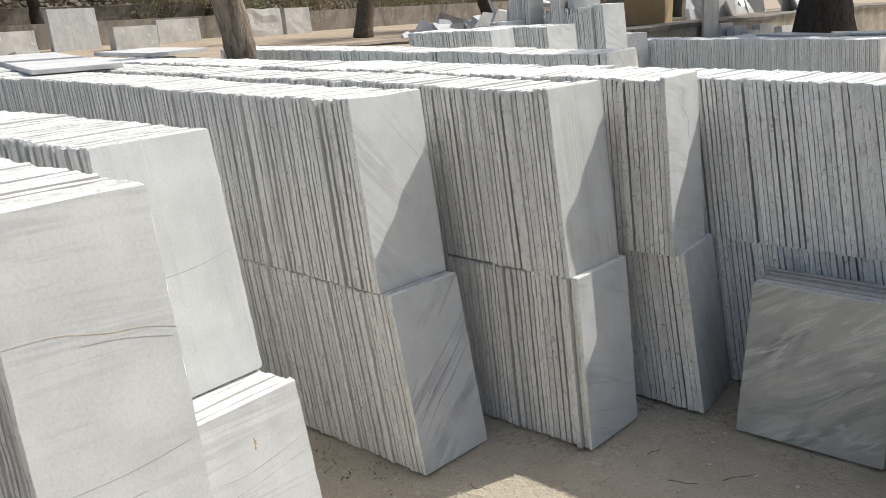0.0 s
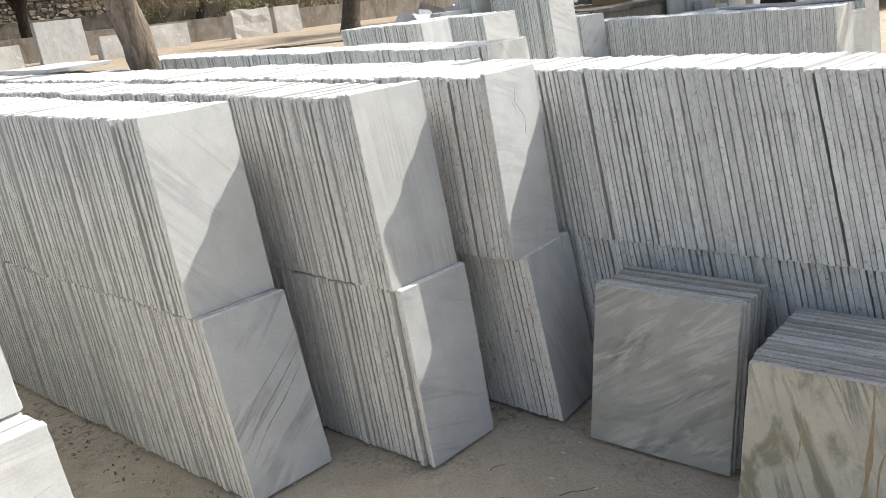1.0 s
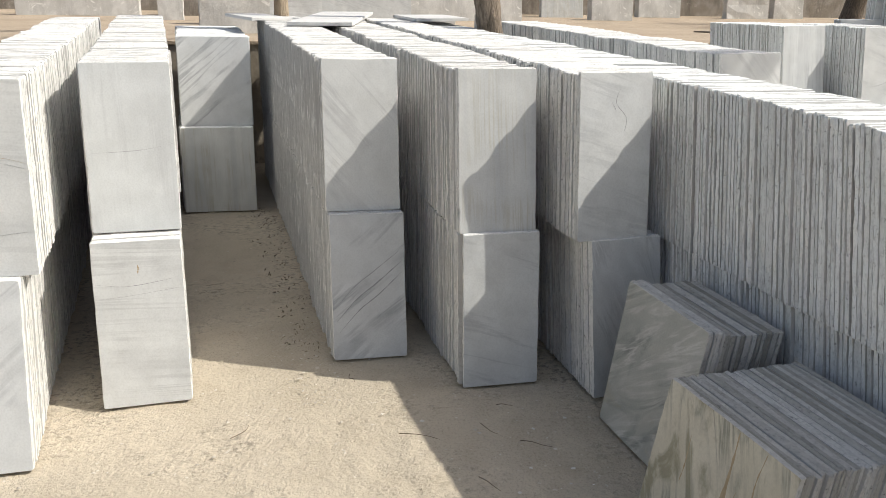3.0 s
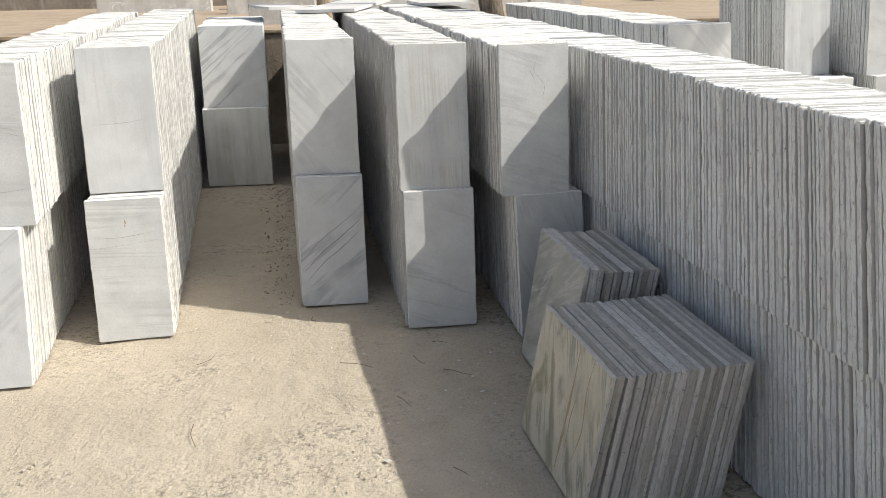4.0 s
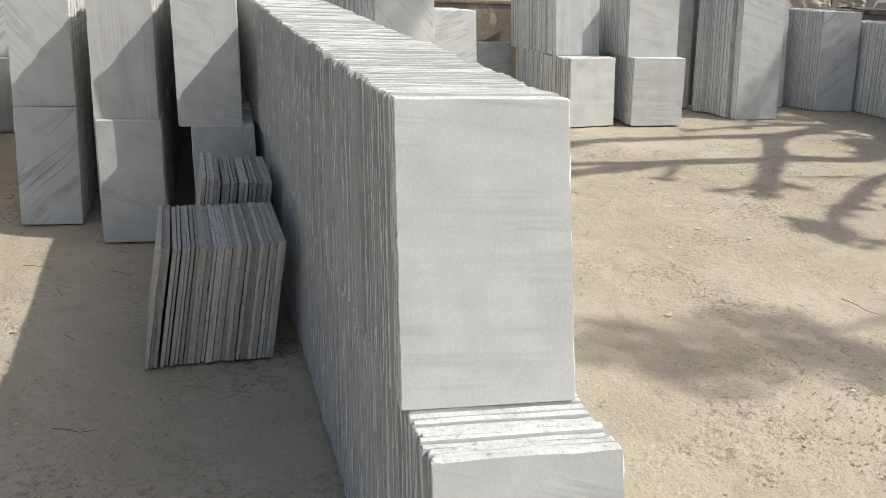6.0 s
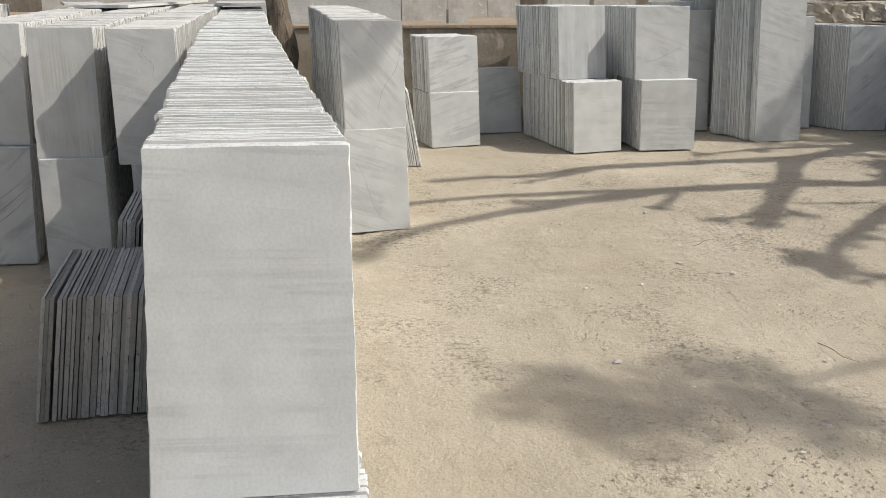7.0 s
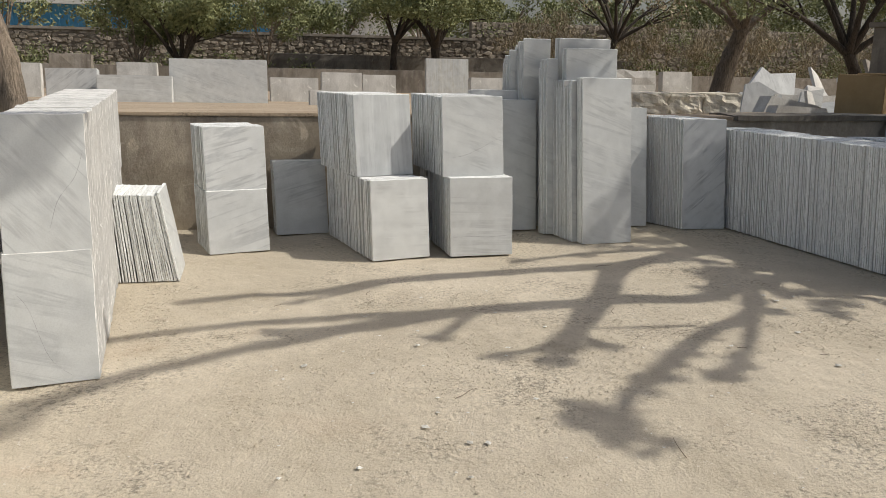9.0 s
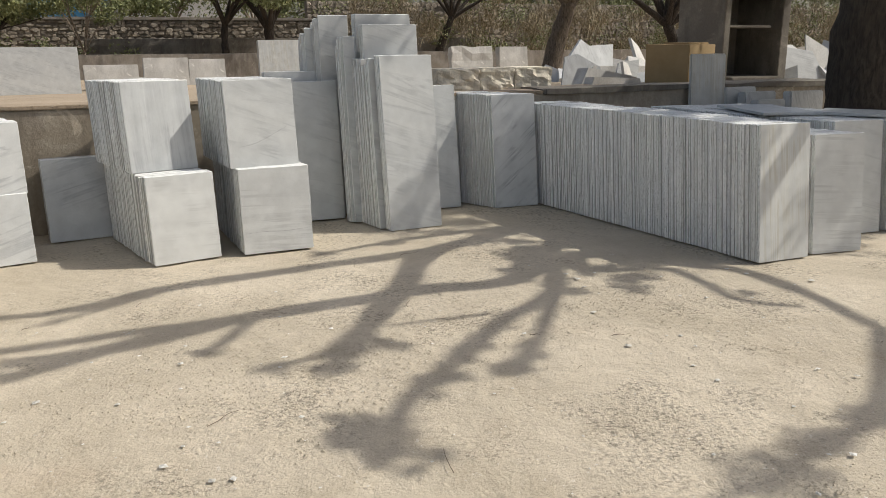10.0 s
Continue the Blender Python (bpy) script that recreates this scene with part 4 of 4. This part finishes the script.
mark("brown streak down the face", "short stack of gold-streaked marble tiles with stained edges", [(0.15, 0.44), (0.14, 0.34), (0.16, 0.22), (0.13, 0.1)], 0.006, M_RUST, "streak")
mark("brown streak down the face", "short stack of gold-streaked marble tiles with stained edges", [(0.09, 0.3), (0.075, 0.22), (0.08, 0.08)], 0.004, M_RUST, "streak")
mark("thin rust streak", "short stack of gold-streaked marble tiles with stained edges", [(-0.12, 0.34), (-0.115, 0.25), (-0.12, 0.20)], 0.004, M_RUST, "streak")

# loose slabs lying flat on the rows


def flat_slab(label, x, y, z, length, width, yaw, tip, mat, seed):
    tagged(part("flat_slab", box_bm(-length / 2, length / 2, -width / 2, width / 2, 0, 0.022, 0.002, 0.003, 3, seed), mat, m=pose(x, y, z, tip, 0, yaw)), label, "slab", "slabs lying on the rows")


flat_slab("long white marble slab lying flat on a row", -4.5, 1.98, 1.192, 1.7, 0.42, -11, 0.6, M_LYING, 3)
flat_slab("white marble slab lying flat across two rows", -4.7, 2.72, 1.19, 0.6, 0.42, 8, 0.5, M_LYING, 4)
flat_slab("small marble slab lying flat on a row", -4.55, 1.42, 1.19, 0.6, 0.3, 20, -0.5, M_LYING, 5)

flat_slab("thin dusty slab lying on a shaded row", -3.4, 9.75, 0.822, 0.8, 0.4, 10, 0.3, M_WHITE, 6)
flat_slab("broad grey slab lying across the shaded rows", -3.6, 10.5, 0.858, 0.9, 0.5, -18, -0.3, M_WHITE, 7)
flat_slab("pale slab end lying on the slab rows", -3.0, 10.95, 0.858, 0.7, 0.45, 30, 0.4, M_WHITE, 8)

# ---------------- upper yard: blocks and slabs ----------------


def block(label, x, y0, y1, z0, z1, thick, mat=M_ROUGH, lean=6.0, seed=1, ragged=0.012):
    """A sawn or rough block that leans back on what is behind it."""
    base = box_bm(-thick, 0, -(y1 - y0) / 2, (y1 - y0) / 2, 0, z1 - z0, 0.012, ragged, 3, seed)
    return tagged(part("marble_block", base, mat, None, m=pose(x, (y0 + y1) / 2, z0, 0, -lean, 0)), label, "stone block", "blocks in the upper yard")


def on(x):
    return terrace_height(x) - 0.01


block("thick pale marble block lying against the low wall", -22, -1.45, -0.8, on(-22), 1.17, 0.3, seed=2)
block("grey diagonal-veined marble block", -20, -0.24, 0.95, on(-20), 1.08, 0.35, M_DIAG, seed=3)
block("rough mossy stone block behind others", -24.5, -1.1, 0.05, on(-24), 1.42, 0.4, M_CONCRETE, 2, 4, 0.03)
block("long grey-striped marble block", -19.5, 1.0, 2.74, on(-19.5), 0.95, 0.4, M_BAND, seed=5)
block("pale marble block standing behind a longer one", -21.5, 1.18, 2.2, on(-21.5), 1.24, 0.3, seed=6)
block("very large pale veined marble slab standing upright", -20, 2.64, 5.05, on(-20), 1.37, 0.12, M_WHITE, seed=7, ragged=0.006)
block("tapered pale marble block", -21, 5.13, 6.43, on(-21), 0.92, 0.5, seed=8)
block("sawn marble block leaning on the low wall", -23, 6.66, 7.875, on(-23), 1.05, 0.3, seed=9)
block("sawn marble block with a square edge", -23, 7.88, 8.9, on(-23), 1.0, 0.3, seed=10)
block("small rough marble cube", -16, 5.86, 6.3, on(-16), 0.78, 0.4, seed=11)
block("tall striped marble slab against the low wall", -25.8, 10.4, 11.88, on(-26), 1.53, 0.25, M_STRIPE, seed=12, ragged=0.008)
block("small pale marble block", -24, 11.5, 12.9, on(-24), 0.95, 0.4, seed=13)
block("rough pale marble slab with a broken corner", -26, 17.3, 18.95, on(-26), 1.27, 0.3, seed=14, ragged=0.05)
block("tapered white marble block", -26.5, 19.48, 20.67, on(-26.5), 1.25, 0.35, seed=15)
block("white marble block far along the low wall", -26.5, 14.2, 15.8, on(-26.5), 1.05, 0.35, seed=16)
block("white marble block near the slim tree", -9.5, 0.6, 1.5, on(-9.5), 1.2, 0.3, seed=17)
block("long rough marble beam lying low", -24, -5.5, -2.2, on(-24), 0.88, 0.4, seed=18)


def shard(label, x, y, z, outline, thick, yaw, lean, mat=M_GREY):
    bm = bmesh.new()
    front = [bm.verts.new((0, a, b)) for a, b in outline]
    back = [bm.verts.new((-thick, a, b)) for a, b in outline]
    bm.faces.new(front)
    bm.faces.new(back[::-1])
    k = len(outline)
    for i in range(k):
        bm.faces.new((front[i], back[i], back[(i + 1) % k], front[(i + 1) % k]))
    bmesh.ops.recalc_face_normals(bm, faces=bm.faces[:])
    return tagged(part("broken_slab", bm, mat, m=pose(x, y, z, 0, -lean, yaw)), label, "broken slab", "broken marble pieces")


shard("large grey marble slab with a jagged broken top", -9.5, 12.55, 0.78, [(-0.55, 0), (0.5, 0), (0.62, 0.62), (0.05, 0.60), (-0.12, 0.70), (-0.4, 0.45)], 0.05, 15, 12)
shard("grey broken marble slab", -9.1, 12.2, 0.75, [(-0.4, 0), (0.3, 0), (0.25, 0.32), (-0.1, 0.52), (-0.3, 0.48)], 0.05, -10, 16)
shard("low grey marble piece with a slanting top", -8.2, 12.0, 0.8, [(-0.5, 0), (0.5, 0), (0.45, 0.15), (-0.35, 0.28)], 0.25, 5, 4, M_ROUGH)
shard("white broken marble piece", -7.6, 11.7, 0.83, [(-0.35, 0), (0.4, 0), (0.36, 0.12), (-0.3, 0.15)], 0.3, -8, 4, M_ROUGH)
shard("long flat marble piece on rubble", -9.2, 13.2, 0.95, [(-0.9, 0), (0.9, 0), (0.9, 0.09), (-0.85, 0.12)], 0.4, 4, 3, M_ROUGH)
rr = random.Random(77)
for k in range(64):
    yy, xx = rr.uniform(12.3, 18.5), rr.uniform(-9.5, -6.2)
    if yy < 14.0 and xx > -8.2:
        continue
    s = rr.uniform(0.15, 0.4) if yy < 14.6 else rr.uniform(0.25, 0.7)
    shard("jagged offcut of white marble in a heap", xx, yy, 0.8 + rr.uniform(0, 0.12), [(-s * 0.6, 0), (s * rr.uniform(0.3, 0.7), 0), (s * rr.uniform(0.2, 0.6), s * rr.uniform(0.4, 1.0)), (-s * rr.uniform(0.1, 0.5), s * rr.uniform(0.5, 1.2))],
          rr.uniform(0.02, 0.05), rr.uniform(-50, 50), rr.uniform(10, 50), rr.choice((M_WHITE, M_ROUGH, M_GREY)))


for k in range(90):
    yy, xx = rr.uniform(14.2, 21), rr.uniform(-14.5, -9.5)
    s = rr.uniform(0.3, 0.8)
    rise = 0.75 * math.exp(-((yy - 17.2) / 2.6) ** 2 - ((xx + 12) / 1.8) ** 2)
    shard("weathered broken slab on a rubble mound", xx, yy, terrace_height(xx) - 0.1 + rise * rr.uniform(0.6, 1.5), [(-s * 0.6, 0), (s * rr.uniform(0.4, 0.8), 0), (s * rr.uniform(0.2, 0.6), s * rr.uniform(0.3, 0.7)), (-s * rr.uniform(0.1, 0.5), s * rr.uniform(0.4, 0.8))],
          rr.uniform(0.05, 0.16), rr.uniform(-60, 60), rr.uniform(10, 75), rr.choice((M_CONCRETE, M_ROUGH, M_CONCRETE, M_GREY)))


def split_row(label, x, z0, spans, height, mat):
    """Rough split blocks in a row, their fronts hammered."""
    base = tagged(new("split_stone_row"), label, "stone blocks")
    base.location = (x, spans[0][0], z0)
    for k, (a, e) in enumerate(spans):
        bm = box_bm(-0.4, 0, a - spans[0][0], e - spans[0][0], 0, height, 0.01, 0.006, 6, 40 + k)
        for v in bm.verts:
            if v.co.x > -0.05 and v.co.z < height - 0.012:
                v.co.x += noise.noise(v.co * 11) * 0.045 + noise.noise(v.co * 25) * 0.02
        part("block", bm, mat, base)


split_row("row of yellowish split-faced stone blocks on the wall", -5.75, 0.955, ((8.36, 8.83), (8.84, 9.22), (9.23, 9.66)), 0.225, M_YELLOW)


def ochre_block():
    base = tagged(new("sandstone_box"), "ochre sandstone crate-like block on the wall", "stone block")
    base.matrix_basis = pose(-6.09, 11.66, 0.935, 0, 0, 16)
    part("body", box_bm(-0.62, 0, 0, 0.52, 0, 0.46, 0.008, 0.006, 3, 8), M_BOX, base)
    part("lid", box_bm(-0.4, -0.05, 0.05, 0.45, 0.462, 0.482, 0.004), M_BOX, base)


ochre_block()


def kiosk():
    base = tagged(new("concrete_kiosk"), "open weathered concrete hut with a shelf inside", "hut")
    base.matrix_basis = pose(-7.05, 12.98, 0.90, 0, 0, 0)
    for name, dims in (("side_wall", (-0.95, 0.0, 0.0, 0.10, 0, 1.12)), ("side_wall", (-0.95, 0.0, 0.98, 1.12, 0, 1.12)), ("back_wall", (-0.95, -0.85, 0.102, 0.978, 0, 1.12)),
                       ("roof", (-1.0, 0.06, -0.05, 1.18, 1.122, 1.19)), ("shelf", (-0.84, -0.03, 0.102, 0.82, 0.70, 0.735)), ("floor", (-0.84, 0.12, 0.102, 0.978, 0.0, 0.06))):
        # walls and shelf carry the big tree's shade in their colour
        part(name, box_bm(*dims, 0.008, 0.008, 2, 5), M_SHADED_CONCRETE, base)


kiosk()
block("narrow white striped marble slab leaning upright", -5.0, 10.86, 11.31, 0.0, 1.31, 0.03, M_STRIPE, 3, 19, 0.002)
for k, (bx, by, bw, bh) in enumerate(((-4.95, 11.5, 0.4, 0.97), (-4.8, 11.62, 0.42, 0.93), (-4.6, 11.58, 0.36, 0.86), (-4.65, 12.1, 0.45, 0.93), (-4.7, 13.0, 0.5, 0.86))):
    block("small upright marble offcut near the wall", bx, by - bw / 2, by + bw / 2, 0.0, bh, 0.12, (M_WHITE, M_GREY)[k % 2], 4, 60 + k, 0.004)

# ---------------- far trees, sheds ----------------
grown_tree("dense olive green tree before the boundary wall", (-29.5, 2.2, 0.25), 4.2, 0.14, 1.9, 19000, 0.068, M_LEAF, M_DARKBARK, 61, first=0.2, limbs_n=10)
grown_tree("low branching green tree beside a dense one", (-30.3, 0.6, 0.25), 3.4, 0.06, 1.5, 6000, 0.06, M_LEAF, M_BARK, 70, first=0.22, limbs_n=8)
grown_tree("sparse green shrub tree by the wall", (-30, 5.2, 0.25), 4.2, 0.05, 1.5, 6000, 0.06, M_LEAF, M_BARK, 62, first=0.22, limbs_n=7)
grown_tree("young tree with a thin dark trunk", (-30, 10.0, 0.25), 5.2, 0.13, 2.2, 11000, 0.07, M_LEAF, M_DARKBARK, 63, first=0.36)
grown_tree("forked dark tree before the rubble wall", (-30, 11.6, 0.25), 5.2, 0.2, 2.4, 12000, 0.07, M_LEAF, M_DARKBARK, 64, first=0.33)
grown_tree("bare leaning tree with thin upswept branches", (-31, 18.6, 0.25), 5.5, 0.16, 2.6, 1500, 0.08, M_DRYLEAF, M_DARKBARK, 65, lean=(0.2, 0.8), first=0.4, limbs_n=9)
grown_tree("pale-trunked tree with a lopped limb", (-20.5, 18.1, 0.25), 5.0, 0.25, 2.4, 3000, 0.06, M_LEAF, M_MIDBARK, 66, lean=(0.1, 0.6), first=0.46, limbs_n=5)
grown_tree("leaning dark acacia with open branches", (-17, 20.6, 0.25), 4.8, 0.17, 2.8, 8000, 0.06, M_LEAF, M_DARKBARK, 67, lean=(0, -0.9), first=0.34, limbs_n=8)
grown_tree("green acacia at the yard's far side", (-20, 25.5, 0.25), 5.6, 0.2, 3.2, 10000, 0.07, M_LEAF, M_DARKBARK, 68, first=0.36)
for k, (tx, ty, th, tc, nl) in enumerate(((-41, -6.5, 5.0, 1.9, 3600), (-42, -1.5, 4.6, 1.7, 3000), (-40, 6.5, 4.8, 2.0, 4600), (-41, 9.0, 5.2, 2.2, 5000), (-40, 13.0, 5.6, 2.6, 6000), (-43, 18, 5.2, 2.6, 5000), (-44, 25, 5, 3, 5000), (-42, 33, 6, 3.2, 5500), (-38, 41, 7, 3.5, 5500), (-44, 15, 5, 2.4, 4000), (-41, 29, 4.8, 2.6, 4500))):
    grown_tree("distant green tree beyond the boundary wall", (tx, ty, 0.25), th, 0.12, tc, nl, 0.085, M_LEAF, M_BARK, 80 + k, first=0.3, limbs_n=7)


def scrub(name, label, y0, y1, x0, x1, z0, z1, n, size, mat, seed, slim=0.42, upright=0.0):
    rng = random.Random(seed)
    cl = [(rng.uniform(x0, x1), rng.uniform(y0, y1), rng.uniform(z0, z1), rng.uniform(0.3, 0.75)) for _ in range(int((y1 - y0) * 5))]
    tagged(link_mesh(name, leaf_mesh(name, cl, n, size, mat, seed, 0.9, slim, upright)), label, "scrub", kind="stuff")


scrub("distant_foliage", "hazy green foliage beyond the boundary wall", -5, 15, -40, -37, 1.4, 3.4, 4000, 0.09, M_LEAF, 94)
scrub("dry_scrub", "dry brown thorn scrub along the tall wall", 14.5, 45, -34.3, -30, 0.3, 3.2, 30000, 0.17, M_DRYLEAF, 91, 0.07, 1.4)
scrub("green_scrub", "patchy green scrub among dry thorns", 14.5, 45, -34.5, -30, 0.5, 3.3, 15000, 0.055, M_LEAF, 92)
scrub("far_thicket", "dull thicket rising behind the tall stone wall", 15, 60, -41, -36.5, 2.2, 5.4, 30000, 0.10, M_LEAF, 95)
scrub("far_scrub", "dull green scrub under the boundary trees", -6, 7, -33.5, -31, 0.3, 1.5, 6000, 0.07, M_LEAF, 93)


def shed(label, x, y0, y1, z1, mat, roof):
    base = tagged(new("shed"), label, "shed")
    base.location = (x, (y0 + y1) / 2, 0.2)
    half = (y1 - y0) / 2
    part("wall", box_bm(-6, 0, -half, half, 0, z1 - 0.2), mat, base)
    part("roof", box_bm(-6.3, 0.5, -half - 0.4, half + 0.4, z1 - 0.198, z1 + 0.15), roof, base)
    y = -half + 0.3
    while y < half:
        part("rib", box_bm(0.002, 0.06, y, y + 0.07, 0, z1 - 0.21), mat, base)
        y += 0.45


shed("blue corrugated sheet metal shed with a pale roof", -46, -9.5, 0.0, 3.9, M_BLUE, M_WALLWHITE)
shed("blue sheet metal shed with a pale roof", -46, 1.0, 6.5, 4.2, M_BLUE, M_WALLWHITE)
shed("plain whitewashed building far behind the trees", -60, 8, 17, 4.6, M_WALLWHITE, M_WALLWHITE)
shed("low whitewashed building with a flat roof", -62, 30, 38, 3.6, M_WALLWHITE, M_WALLWHITE)

# ---------------- small litter on the ground ----------------


def pebbles(name, label, n, x0, x1, y0, y1, low, high, mat, seed):
    rng = random.Random(seed)
    verts, faces = [], []
    for _ in range(n):
        px, py = rng.uniform(x0, x1), rng.uniform(y0, y1)
        s = low + (high - low) * rng.random() ** 4
        k = len(verts)
        th = rng.uniform(0, 6.3)
        for dx, dy, dz in ((1, 0, 0), (0, 1, 0), (-1, 0, 0), (0, -1, 0), (0.2, 0.1, 0.7), (0, 0, -0.5)):
            f = s * rng.uniform(0.6, 1.2)
            verts.append((px + (dx * math.cos(th) - dy * math.sin(th)) * f, py + (dx * math.sin(th) + dy * math.cos(th)) * f, dz * f * 0.42 - 0.002))
        faces += [[k + i, k + (i + 1) % 4, k + 4] for i in range(4)] + [[k + (i + 1) % 4, k + i, k + 5] for i in range(4)]
    tagged(link_mesh(name, mesh_of(name, verts, faces, [mat])), label, "gravel", kind="stuff")


def clods(name, label, n, x0, x1, y0, y1, seed):
    """Crumbs of sand and grit, thick in some patches and thin in others."""
    rng = random.Random(seed)
    verts, faces = [], []
    while n:
        px, py = rng.uniform(x0, x1), rng.uniform(y0, y1)
        if noise.noise(Vector((px * 0.9, py * 0.9, 3.0))) + 0.25 * noise.noise(Vector((px * 4, py * 4, 1.0))) < rng.uniform(-0.05, 0.45):
            continue
        n -= 1
        s = 0.0028 + 0.005 * rng.random() ** 3
        k = len(verts)
        for dx, dy in ((1, 0.2), (-0.1, 1), (-1, -0.2), (0.2, -1)):
            verts.append((px + dx * s * rng.uniform(0.5, 1.3), py + dy * s * rng.uniform(0.7, 1.5), -0.006))
        verts.append((px, py, s * rng.uniform(0.15, 0.45) - 0.002))
        faces += [[k + i, k + (i + 1) % 4, k + 4] for i in range(4)]
    tagged(link_mesh(name, mesh_of(name, verts, faces, [M_SAND])), label, "gravel", kind="stuff")


clods("clods", "crumbly clods of sand in trodden patches", 10000, -3.4, 3.0, 3.7, 9.2, 104)
clods("clods", "crumbs of sand along the alley", 1800, -3.0, 2.6, 0.8, 2.8, 105)
LITTER = [(-1.3 - 2.3 * k / 24, 1.60 - 0.2 * k / 24 + 0.05 * math.sin(k * 2.1), 0.006, 0.07) for k in range(25)] + [(-3.6, 3.3, 0.006, 0.3)]
tagged(link_mesh("leaf_litter", leaf_mesh("leaf_litter", LITTER, 360, 0.008, M_LITTER, 106, 0.06)), "dry brown leaf litter along the stacks", "leaf litter", kind="stuff")
SOIL = [(-3.75 + 0.5 * math.sin(k * 1.7), 3.45 + 0.035 * k - 0.3, 0.012, 0.16) for k in range(16)]
tagged(link_mesh("leaf_litter", leaf_mesh("leaf_litter", SOIL, 1500, 0.014, M_LITTER, 107, 0.12)), "dark dry leaf litter round a tree base", "leaf litter", kind="stuff")
pebbles("gravel", "scattered grit and small pale marble chips on sand", 4200, -4.9, 3.2, 3.6, 9.6, 0.0025, 0.0075, M_PEBBLE, 101)
pebbles("gravel", "marble chips and grit on the alley sand", 1400, -3.6, 2.6, 0.6, 2.9, 0.0025, 0.010, M_PEBBLE, 102)
pebbles("chips", "crushed white marble crumbs beside a leaning stack", 60, -0.75, 0.25, 1.95, 2.5, 0.003, 0.014, M_CHIP, 109)
pebbles("chips", "broken white marble chips strewn on the sand", 420, -2.9, 2.2, 4.6, 9.3, 0.005, 0.024, M_CHIP, 108)
pebbles("chips", "small heaps of stone chips by the stacks", 240, -1.7, -0.9, 1.45, 1.72, 0.0025, 0.008, M_PEBBLE, 103)


def twig(x, y, length, yaw, seed):
    rng = random.Random(seed)
    bm = bmesh.new()
    pts = smooth_line([(i * length / 3 - length / 2, rng.uniform(-0.1, 0.1) * length, 0.004 + rng.uniform(0, 0.006)) for i in range(4)], 3)
    tube(bm, pts, np.linspace(0.0018, 0.0008, len(pts)), 5)
    tagged(part("twig", bm, M_TWIG, m=pose(x, y, 0.0, 0, 0, yaw)), "thin dry brown twig on the sand", "twig", "twigs on the sand")


for k, (tx, ty, tl, ta) in enumerate(((-0.62, 2.2, 0.09, 20), (-0.5, 2.34, 0.12, 60), (-0.3, 2.12, 0.1, 35), (-0.78, 2.3, 0.06, 80))):
    twig(tx, ty, tl, ta, 60 + k)
rt = random.Random(7)
for k in range(22):
    if k < 9:
        twig(rt.uniform(-1.2, 2.0), rt.uniform(1.2, 2.5), rt.uniform(0.05, 0.2), rt.uniform(0, 180), k)
    else:
        twig(rt.uniform(-3.6, 1.6), rt.uniform(4.3, 8.6), rt.uniform(0.05, 0.2), rt.uniform(0, 180), k)
